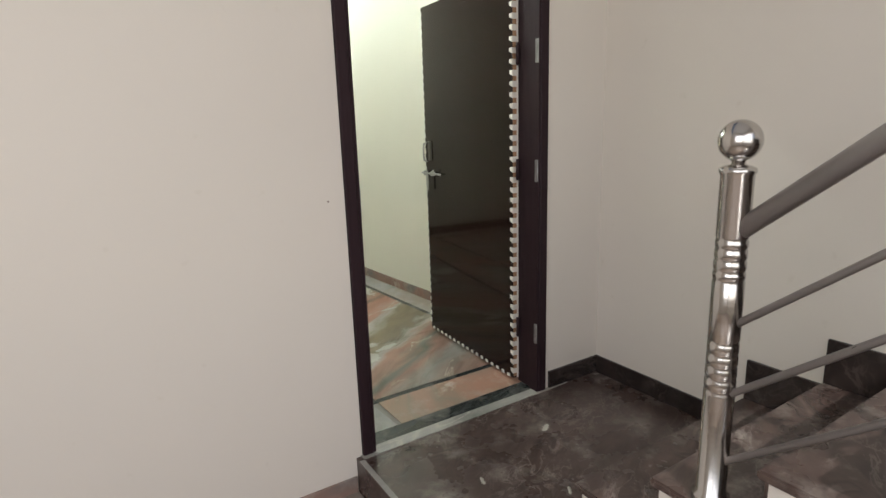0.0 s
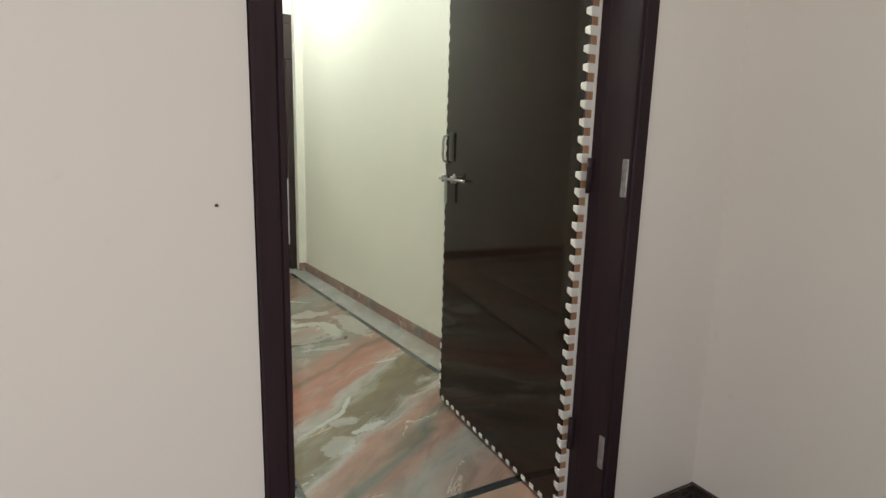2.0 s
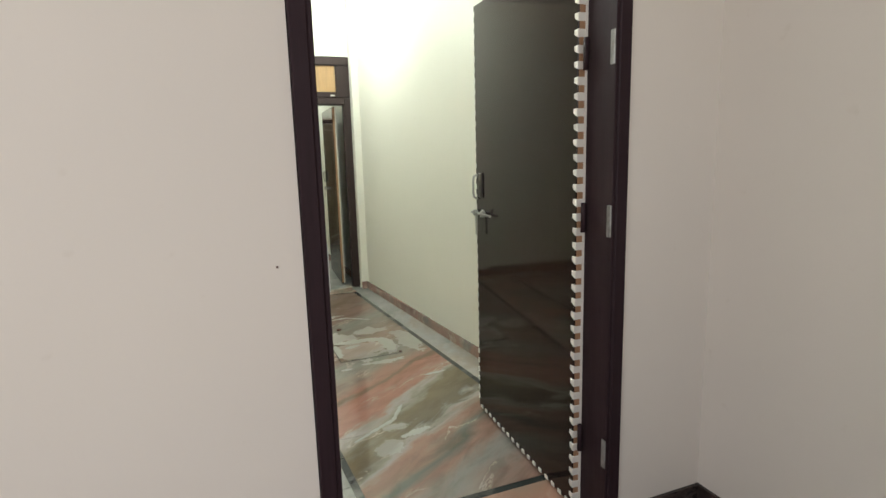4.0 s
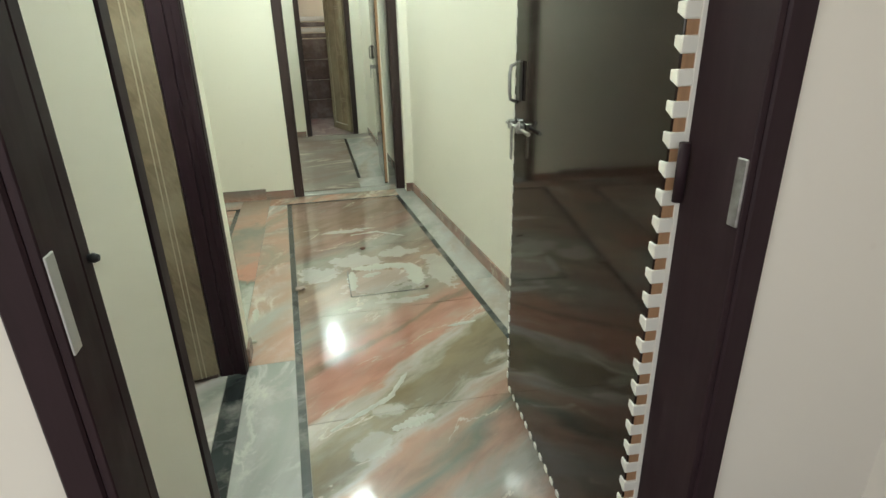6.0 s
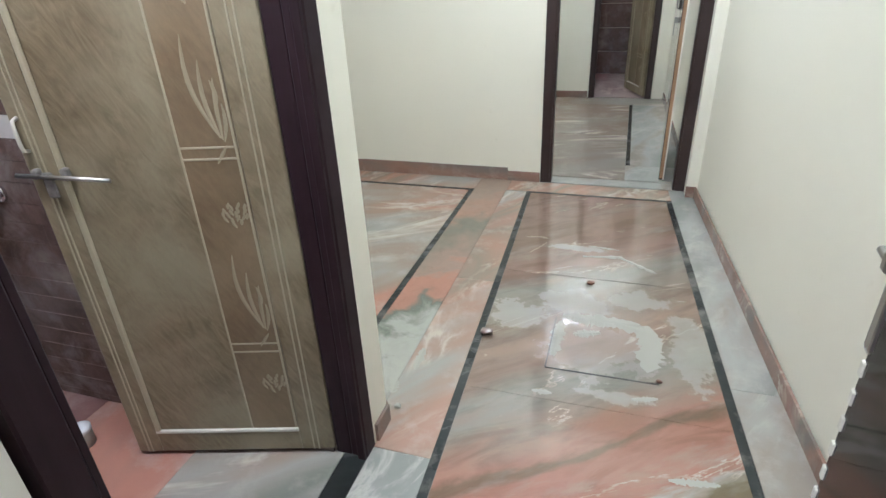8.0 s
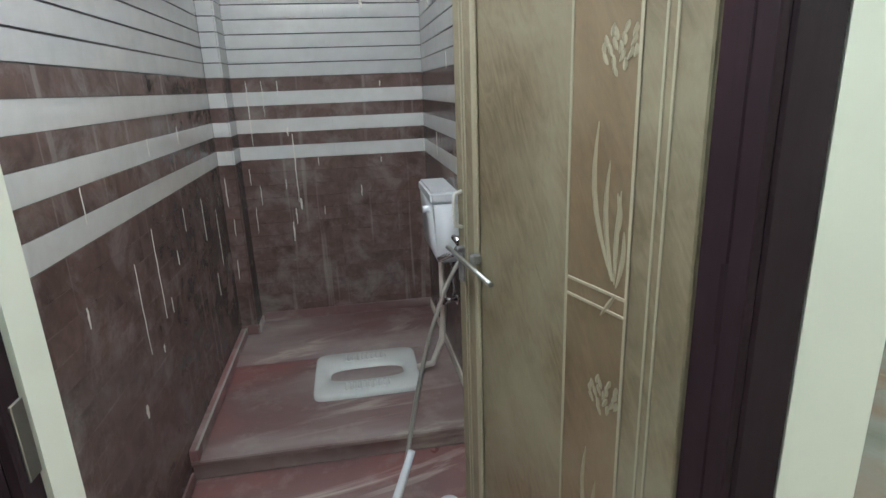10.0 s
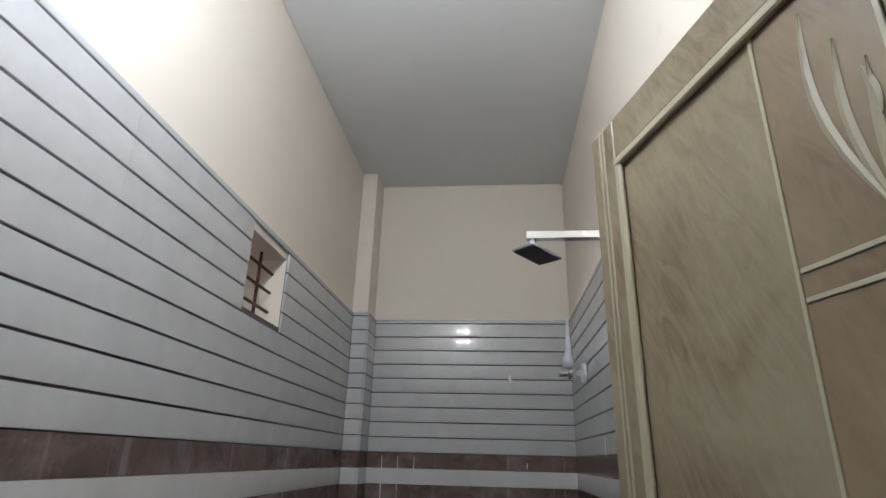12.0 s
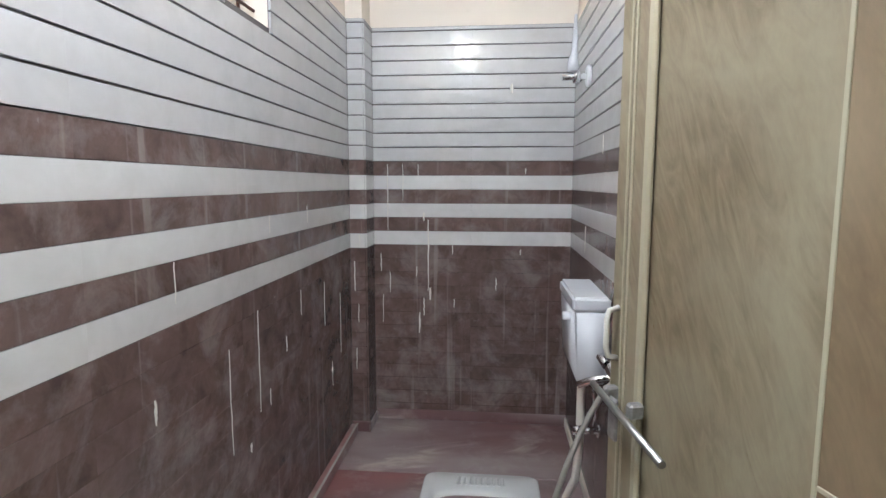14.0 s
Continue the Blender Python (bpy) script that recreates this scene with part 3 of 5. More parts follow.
structure("wall_far_bath", wall_line((1.12, 9.2), (1.12, 7.69), 0.1, 0, 2.95), M["bath_wall"], "side wall of the far bathroom")
structure("wall_far_bath_left", wall_line((0.12, 7.69), (0.12, 9.2), 0.1, 0, 2.95), M["bath_wall"], "side wall of the far bathroom")
FAR_BACK = structure("wall_far_bath_back", wall_line((0.02, 9.204), (1.22, 9.204), 0.1, 0, 2.95), M["bath_wall"], "tiled end wall of the far bathroom")


def flat(name, pts, z0, z1, material, label, category):
    return structure(name, slab(bmesh.new(), pts, z0, z1), material, label, category)


flat("ceiling_hall", [(-2.72, 1.704), (-0.056, 1.704), (-0.056, 0.02), (1.72, 0.02), (1.42, 4.6), (-2.72, 4.6)], CEIL + 0.004, CEIL + 0.12, M["ceiling"], "plain white hall ceiling", "ceiling")
flat("ceiling_bath", [(-2.98, 0.13), (-0.06, 0.13), (-0.06, 1.70), (-2.98, 1.70)], CEIL + 0.004, CEIL + 0.12, M["ceiling"], "white bathroom ceiling", "ceiling")
flat("ceiling_room", [(-2.02, 4.61), (1.42, 4.61), (1.42, 7.68), (-2.02, 7.68)], CEIL + 0.004, CEIL + 0.12, M["ceiling"], "white ceiling of the far room", "ceiling")
flat("ceiling_far_bath", [(0.0, 7.69), (1.24, 7.69), (1.24, 9.3), (0.0, 9.3)], 2.954, 3.05, M["ceiling"], "white far bathroom ceiling", "ceiling")
flat("ceiling_landing", [(-3.32, -4.32), (1.68, -4.32), (1.68, 0.0), (-3.32, 0.0)], 4.604, 4.72, M["ceiling"], "white stairwell ceiling", "ceiling")
flat("ground", [(-60, -60), (60, -60), (60, 60), (-60, 60)], -0.9, -0.6, M["grout"], "bare grey ground outside", "ground")

# floors: beds under the stone, stone pieces laid on them
FLOOR_LANDING = flat("floor_landing", [(-0.008, -4.2), (1.67, -4.2), (1.67, -0.002), (-0.008, -0.002)], -0.2, 0.0, M["black_granite"], "dusty black granite landing floor with pale scratches", "floor")
flat("floor_lower", [(-3.2, -4.2), (-0.012, -4.2), (-0.012, -0.002), (-3.2, -0.002)], -0.3, -0.165, M["far_marble"], "brown marble floor one step below the landing", "floor")
FLOOR = flat("floor_hall", [(-2.7, 1.75), (-0.06, 1.75), (-0.06, 0.012), (1.72, 0.012), (1.42, 4.47), (-2.7, 4.47)], -0.12, -0.004, M["grout"], "polished salmon, olive and grey marble hall floor with black strips", "floor")
FLOOR_FAR = flat("floor_room", [(-1.9, 4.474), (1.4, 4.474), (1.4, 7.6), (-1.9, 7.6)], -0.12, -0.004, M["grout"], "worn grey-brown marble floor of the far room", "floor")
FLOOR_BATH = flat("floor_bath", [(-2.9, 0.40), (-0.064, 0.40), (-0.064, 1.64), (-2.9, 1.64)], -0.12, -0.006, M["grout"], "red and grey marble bathroom floor, dusty", "floor")
flat("floor_far_bath", [(0.0, 7.604), (1.24, 7.604), (1.24, 9.3), (0.0, 9.3)], -0.12, 0.0, M["bath_marble"], "dark marble floor of the far bathroom", "floor")


def right_wall_x(y):
    return 1.28 + (4.48 - y) * 0.0734


def right_line(y):
    return 1.088 + (4.245 - y) * 0.066


def left_line(y):
    return 0.108 + (4.245 - y) * 0.042


def piece(name, pts, material, parent, z0=-0.012, z1=0.0):
    bm = slab(bmesh.new(), pts, z0, z1)
    return part(name, bm, material, parent)


G = 0.0012
NEAR = 0.41
# centre panel in four slabs
for a, b in ((NEAR + 0.04, 1.16), (1.16, 2.06), (2.06, 3.05), (3.05, 4.24)):
    piece("marble_slab", [(left_line(a) + 0.036, a + G), (right_line(a) - G, a + G), (right_line(b) - G, b - G), (left_line(b) + 0.036, b - G)], M["hall_marble"], FLOOR)
# black strips
for fn in (left_line, right_line):
    for a, b in ((NEAR, 1.62), (1.62, 2.9), (2.9, 4.245)):
        piece("black_strip", [(fn(a), a + G), (fn(a) + 0.034, a + G), (fn(b) + 0.034, b - G), (fn(b), b - G)], M["black_strip"], FLOOR)
piece("black_strip", [(left_line(4.26) + 0.0, 4.247), (right_line(4.26) + 0.034, 4.247), (right_line(4.26) + 0.034, 4.266), (left_line(4.26), 4.266)], M["black_strip"], FLOOR)
piece("black_strip", [(left_line(NEAR) + 0.036, NEAR), (right_line(NEAR) - G, NEAR), (right_line(NEAR) - G, NEAR + 0.038), (left_line(NEAR) + 0.036, NEAR + 0.038)], M["black_strip"], FLOOR)
# right border, grey
for a, b in ((0.144, 1.1), (1.1, 2.3), (2.3, 3.4), (3.4, 4.47)):
    piece("border_slab", [(right_line(a) + 0.036, a + G), (right_wall_x(a), a + G), (right_wall_x(b), b - G), (right_line(b) + 0.036, b - G)], M["grey_marble"], FLOOR)
# left border, pink-grey
for k, (a, b) in enumerate(((0.144, 0.72), (0.72, 1.66), (1.66, 2.9), (2.9, 4.245))):
    x0 = 0.001 if b <= 1.7 else -0.045
    piece("border_slab", [(x0, a + G), (left_line(a) - G, a + G), (left_line(b) - G, b - G), (x0, b - G)], M["grey_marble"] if k < 2 else M["side_marble"], FLOOR)
# far border
piece("border_slab", [(-0.045, 4.268), (right_line(4.26) + 0.034, 4.268), (right_line(4.4) + 0.034, 4.47), (-0.045, 4.47)], M["side_marble"], FLOOR)
# doorway: pale strip, black threshold, grey slab
piece("border_slab", [(left_line(NEAR) + 0.036, 0.143 + G), (right_line(0.2) - G, 0.143 + G), (right_line(NEAR) - G, NEAR - G), (left_line(NEAR) + 0.036, NEAR - G)], M["side_marble"], FLOOR)
piece("threshold_slab", [(0.018, -0.034), (1.30, -0.020), (1.30, 0.038), (0.005, 0.038)], M["dusty_sill"], FLOOR, -0.01, 0.004)
piece("threshold_slab", [(0.005, 0.040), (1.58, 0.040), (1.58, 0.142), (0.005, 0.142)], M["black_strip"], FLOOR)
part("edge_strip", bevel_box(-0.010, 0.016, -1.70, -0.037, 0.0006, 0.003, 0.001), M["dusty_sill"], FLOOR_LANDING, "pale cement line along the landing edge")
# side bay floor
piece("border_slab", [(-0.29, 1.81), (-0.047, 1.81), (-0.047, 4.47), (-0.29, 4.47)], M["bay_border"], FLOOR)
piece("black_strip", [(-0.325, 2.0), (-0.292, 2.0), (-0.292, 4.205), (-0.325, 4.205)], M["black_strip"], FLOOR)
piece("black_strip", [(-2.3, 4.207), (-0.292, 4.207), (-0.292, 4.238), (-2.3, 4.238)], M["black_strip"], FLOOR)
for a, b in ((-2.58, -1.45), (-1.45, -0.327)):
    piece("marble_slab", [(a + G, 2.0), (b - G, 2.0), (b - G, 4.205), (a + G, 4.205)], M["room_marble"], FLOOR)
piece("border_slab", [(-2.58, 1.81), (-0.292, 1.81), (-0.292, 1.998), (-2.58, 1.998)], M["side_marble"], FLOOR)
piece("border_slab", [(-2.58, 4.24), (-0.292, 4.24), (-0.292, 4.47), (-2.58, 4.47)], M["side_marble"], FLOOR)
# bathroom threshold
piece("threshold_slab", [(-0.085, 0.77), (-0.001, 0.77), (-0.001, 1.61), (-0.085, 1.61)], M["black_strip"], FLOOR, -0.012, 0.003)
# far room floor
piece("threshold_slab", [(0.2, 4.476), (1.18, 4.476), (1.18, 4.60), (0.2, 4.60)], M["grey_marble"], FLOOR_FAR, -0.012, 0.004)
for a, b in ((-1.9, 0.0), (0.0, 0.80)):
    for c, d in ((4.64, 5.9), (5.9, 7.2)):
        piece("marble_slab", [(a + G, c + G), (b - G, c + G), (b - G, d - G), (a + G, d - G)], M["far_marble"], FLOOR_FAR)
piece("black_strip", [(0.802, 5.0), (0.834, 5.0), (0.834, 7.198), (0.802, 7.198)], M["black_strip"], FLOOR_FAR)
piece("border_slab", [(0.802, 4.64), (1.25, 4.64), (1.25, 4.998), (0.802, 4.998)], M["grey_marble"], FLOOR_FAR)
piece("border_slab", [(0.836, 5.0), (1.24, 5.0), (1.20, 7.198), (0.836, 7.198)], M["grey_marble"], FLOOR_FAR)
piece("border_slab", [(-1.9, 7.202), (1.20, 7.202), (1.20, 7.56), (-1.9, 7.56)], M["far_marble"], FLOOR_FAR)

# skirtings
SK = 0.078


def skirting(name, p, q, h, t, material, label, z=0.0):
    """Skirting stone along the left side of the way from p to q."""
    return structure(name, wall_line(p, q, t, z, z + h), material, label, "baseboard")


def skirt_run(name, p, q, h, t, material, label, n=3):
    p, q = Vector(p), Vector(q)
    ob = structure(name, wall_line(p, p + (q - p) / n * 0.998, t, 0.001, h), material, label, "baseboard")
    for k in range(1, n):
        part("skirting_stone", wall_line(p + (q - p) * k / n, p + (q - p) * (k + 0.998) / n, t, 0.001, h + (0.002 if k % 2 else 0)), material, ob)
    return ob


SL = "brown marble skirting along the cream wall"
skirt_run("baseboard_hall_right", (1.585, 0.30), (1.279, 4.37), SK, 0.012, M["skirt"], SL, 5)
skirt_run("baseboard_nib", (1.279, 4.369), (1.214, 4.369), SK, 0.012, M["skirt"], SL, 1)
skirt_run("baseboard_hall_far", (-0.08, 4.483), (-2.58, 4.483), SK + 0.022, 0.012, M["skirt"], SL, 4)
skirt_run("baseboard_hall_door", (0.17, 4.483), (-0.079, 4.483), SK - 0.004, 0.016, M["skirt"], SL, 1)
skirt_run("baseboard_corner", (-0.0, 1.688), (-0.0, 1.80), SK, -0.012, M["skirt"], SL, 1)
skirt_run("baseboard_bay", (-2.58, 1.801), (0.0, 1.801), SK, 0.012, M["skirt"], SL, 4)
skirt_run("baseboard_entry", (0.0, 0.13), (0.0, 0.69), SK, -0.012, M["skirt"], SL, 1)
skirt_run("baseboard_room_far", (0.29, 7.563), (-1.88, 7.563), SK, 0.012, M["skirt"], SL, 3)
skirt_run("baseboard_room_right", (1.249, 4.75), (1.181, 7.55), SK, 0.012, M["skirt"], SL, 3)
BL = "black granite skirting on the landing"
skirt_run("baseboard_landing_door", (1.554, -0.001), (1.165, -0.001), 0.10, 0.014, M["black_skirt"], BL, 1)
structure("baseboard_landing_left", wall_line((-0.014, -0.001), (-3.19, -0.001), 0.012, -0.164, -0.09), M["skirt"], "brown stone skirting below the landing wall", "baseboard")
skirt_run("baseboard_landing_right", (1.554, -0.90), (1.554, -0.001), 0.10, 0.014, M["black_skirt"], BL, 2)


# ---- stairs on the landing ----
def stairs():
    t = thing("staircase", "black granite stairs with cream plastered sides and black stepped skirting", "stairs", kind="structure")
    for k in range(1, 9):
        y0, y1, z = -0.90 - 0.31 * (k - 1), -0.90 - 0.31 * k, 0.2 * k
        x0 = 0.46
        bm = bmesh.new()
        box(bm, x0 + 0.02, 1.553, y1, y0 - 0.012, 0.001 if k < 2 else z - 0.42, z - 0.03)
        part("step_body", bm, M["landing_wall"], t)
        part("tread", bevel_box(x0, 1.5535, y1 - 0.002, y0 + 0.012, z - 0.028, z, 0.006, 2), M["black_granite"], t)
        part("riser", bevel_box(x0 + 0.022, 1.553, y0 - 0.011, y0 - 0.001, z - 0.2 + 0.001, z - 0.029, 0.001), M["black_granite"], t)
        part("step_skirting", bevel_box(1.539, 1.5545, y1 - 0.02, y0 + 0.005, z + 0.001, z + 0.19, 0.002), M["black_skirt"], t)
    return t


stairs()


NEWEL_R = 0.040


def railing():
    t = thing("stair_railing", "polished steel newel post with ball top, handrail and thin bars", "railing")
    c = (0.52, -1.36)
    r = NEWEL_R
    prof = [(r + 0.011, 0.0), (r + 0.011, 0.02), (r, 0.03), (r, 0.33)]
    for z in (0.345, 0.38, 0.415, 0.45, 0.485, 0.655, 0.68, 0.71, 0.74, 0.765):
        prof += [(r, z - 0.006), (r - 0.0035, z), (r, z + 0.006)]
    prof += [(r, 0.930), (r + 0.004, 0.935), (r + 0.004, 0.945), (r - 0.01, 0.952), (0.017, 0.955), (0.017, 0.975)]
    part("newel_post", lathe(bmesh.new(), prof, (*c, 0.40), 28), M["steel"], t, "ribbed polished steel post")
    bm = bmesh.new()
    bmesh.ops.create_uvsphere(bm, u_segments=28, v_segments=16, radius=0.052, matrix=Matrix.Translation((*c, 1.413)))
    for f in bm.faces:
        f.smooth = True
    part("ball", bm, M["steel"], t, "mirror steel ball")
    d = Vector((0.0, -1, 0.82))
    for z, r, n in ((1.19, 0.026, "handrail"), (0.93, 0.010, "bar"), (0.73, 0.010, "bar"), (0.525, 0.010, "bar")):
        a = Vector((c[0], c[1] - 0.02, z))
        part(n, tube(bmesh.new(), [a, a + d * 1.6], r, 16), M["rail"], t)
    for k in (1, 2):
        y = c[1] - 0.72 * k
        part("post", tube(bmesh.new(), [(c[0], y, 0.2 * (1 + math.floor((-0.9 - y) / 0.31))), (c[0], y, 1.19 + 0.82 * (c[1] - y - 0.02))], 0.02, 16), M["steel"], t)
    return t


railing()


# ---- doors ----
def frame_parts(t, w, h, jw, d0, d1, material, head=True):
    """Jambs and head round a clear opening w by h, in the thing's own axes: x along the wall, y through it."""
    for x0, x1 in ((-jw, 0), (w, w + jw)):
        bm = bevel_box(x0, x1, d0, d1, 0.0, h + jw, 0.004)
        b2 = bevel_box(x0 + (jw if x0 < 0 else -0.014), x1 + (0.014 if x0 < 0 else -jw), d0 + 0.004, (d0 + d1) / 2, 0.0, h, 0.002)
        me = bpy.data.meshes.new("tmp")
        b2.to_mesh(me)
        b2.free()
        bm.from_mesh(me)
        ob = part("jamb", bm, material)
        ob.parent = t
    ob = part("head", bevel_box(0.001, w - 0.001, d0, d1, h, h + jw, 0.004), material)
    ob.parent = t


def child(name, bm, material, parent, m=None, label=""):
    """A part in its parent's own axes."""
    ob = new(name, mesh_of(name, bm, material))
    ob.parent = parent
    if m is not None:
        ob.matrix_basis = m
    return tagged(ob, label)


def edge_tabs(leaf, w, h, th, scale=1.0):
    """White plastic tabs wrapped round the leaf's edges at even steps, the raw wood showing between."""
    tongue = bevel_box(-0.021 * scale, 0.005, -0.0035, (th - 0.008) * scale, -0.015, 0.015, 0.002)
    for v in tongue.verts:
        if v.co.x < -0.01:
            v.co.z = v.co.z * 0.62 + 0.005
    big = mesh_of("tab", tongue, M["tab"])
    small = mesh_of("tab", bevel_box(-0.004, 0.010, -0.0035, th, -0.014, 0.014, 0.002), M["tab"])
    low = mesh_of("tab", bevel_box(-0.013, 0.013, -0.0035, th, -0.003, 0.016, 0.002), M["tab"])
    for k in range(int(h / 0.0552)):
        z = 0.045 + k * 0.0552
        for me, u, dz in ((big, w, 0.0), (small, 0.0, 0.012)):
            ob = new("edge_tab", me)
            ob.parent = leaf
            ob.matrix_basis = pose(u + random.uniform(-0.002, 0.002), 0, z + dz, 0, random.uniform(-4, 4), 0)
    for k in range(int(w / 0.058)):
        ob = new("edge_tab", low)
        ob.parent = leaf
        ob.matrix_basis = pose(0.04 + k * 0.058, 0, 0.0)


def laminate_leaf(t, w, h, m, tabs=1.0):
    """Black laminate door leaf: its own x runs from the free edge to the hinge, its glossy face looks along -y."""
    th = 0.036
    leaf = child("leaf", bevel_box(0, w, 0, th, 0.0, h, 0.002), M["lacquer"], t, m, "glossy black laminate door leaf standing open")
    child("edge_wood", bevel_box(w - 0.0005, w + 0.002, 0.004, th - 0.008, 0.01, h - 0.01, 0.0), M["rawwood"], leaf, None, "raw brown wood edge")
    child("edge_strip", bevel_box(w + 0.0005, w + 0.006, th - 0.009, th + 0.001, 0.0, h, 0.001), M["tab"], leaf, None, "white plastic edging strip")
    if tabs > 0:
        edge_tabs(leaf, w, h, th, tabs)
    return leaf


def door_hardware(leaf, w, z, m):
    """Sliding bolt with hasp, a slim pull handle and a lock plate above it, near the free edge."""
    child("bolt_rod", tube(bmesh.new(), [(-0.02, -0.020, z), (0.235, -0.020, z)], 0.0065, 12), m, leaf, None, "round steel bolt rod")
    for u in (0.02, 0.12):
        child("keeper", bevel_box(u - 0.010, u + 0.010, -0.028, 0.0, z - 0.016, z + 0.016, 0.004), m, leaf)
    child("hasp", bevel_box(0.058, 0.082, -0.032, -0.026, z - 0.115, z + 0.008, 0.005), m, leaf)
    child("bolt_knob", tube(bmesh.new(), [(0.155, -0.020, z), (0.155, -0.030, z + 0.028)], 0.006, 10), m, leaf)
    bm = tube(bmesh.new(), [(0.022, 0, z + 0.075), (0.022, -0.022, z + 0.085), (0.022, -0.026, z + 0.11), (0.022, -0.026, z + 0.17), (0.022, -0.022, z + 0.195), (0.022, 0, z + 0.205)], 0.006, 10)
    child("pull_handle", bm, m, leaf)
    child("lock_plate", bevel_box(0.055, 0.092, -0.012, 0.0, z + 0.085, z + 0.215, 0.003), M["bronze"], leaf, None, "dark metal lock plate")


def entrance_door():
    t = thing("door_1", "open glossy black entrance door with white tabbed edges in a dark brown frame", "door", pose(0.075, 0, 0), kind="structure")
    frame_parts(t, 1.015, 2.235, 0.05, -0.014, 0.125, M["frame"])
    leaf = laminate_leaf(t, 1.01, 2.195, pose(1.125 - 0.075, 1.185, 0.02, 0, 0, -93.7))
    door_hardware(leaf, 1.01, 1.13, M["dullmetal"])
    for z in (0.345, 1.227, 1.81):
        child("hinge_plate", bevel_box(0.996, 1.0015, -0.009, 0.014, z - 0.056, z + 0.056, 0.002), M["plate"], t, None, "worn steel hinge plate")
        child("hinge", tube(bmesh.new(), [(0.992, 0.14, z - 0.055), (0.992, 0.14, z + 0.055)], 0.010, 12), M["frame"], t)
    child("strike_plate", bevel_box(0.0135, 0.017, -0.008, 0.017, 1.095, 1.235, 0.001), M["zinc"], t, None, "pale steel strike plate")
    child("jamb_back", bevel_box(-0.073, 0.0, 0.1255, 0.160, 0.0, 2.235, 0.002), M["frame"], t)
    child("jamb_back", bevel_box(1.02, 1.064, 0.1255, 0.172, 0.0, 2.235, 0.002), M["frame"], t)
    return t


entrance_door()


def far_door():
    t = thing("door_2", "open dark door in a brown frame with a wood-grain transom panel above", "door", pose(0.245, 4.484, 0), kind="structure")
    w, jw = 0.905, 0.07
    frame_parts(t, w, 2.0, jw, -0.012, 0.135, M["frame_far"])
    child("transom_frame", bevel_box(-jw, w + jw, -0.012, 0.10, 2.402, 2.485, 0.004), M["frame_far"], t)
    for x0, x1 in ((-jw, 0.075), (w - 0.075, w + jw)):
        child("transom_frame", bevel_box(x0, x1, -0.012, 0.10, 2.072, 2.40, 0.004), M["frame_far"], t)
    child("transom_rail", bevel_box(0.077, w - 0.077, -0.012, 0.10, 2.072, 2.13, 0.004), M["frame_far"], t)
    child("transom_panel", bevel_box(0.077, w - 0.077, 0.02, 0.04, 2.132, 2.40, 0.002), M["grain"], t, None, "golden wood-grain panel")
    for x in (0.10, 0.43, 0.76):
        child("screw_plate", bevel_box(x, x + 0.05, -0.016, -0.011, 2.085, 2.10, 0.002), M["tab"], t)
    leaf = laminate_leaf(t, 0.86, 1.97, pose(0.845, 1.02, 0.02, 0, 0, -93.0), 0)
    door_hardware(leaf, 0.86, 1.05, M["dullmetal"])
    return t


M["grain"] = wood_paint("golden_wood_grain", (0.42, 0.26, 0.12), 0.4)
far_door()


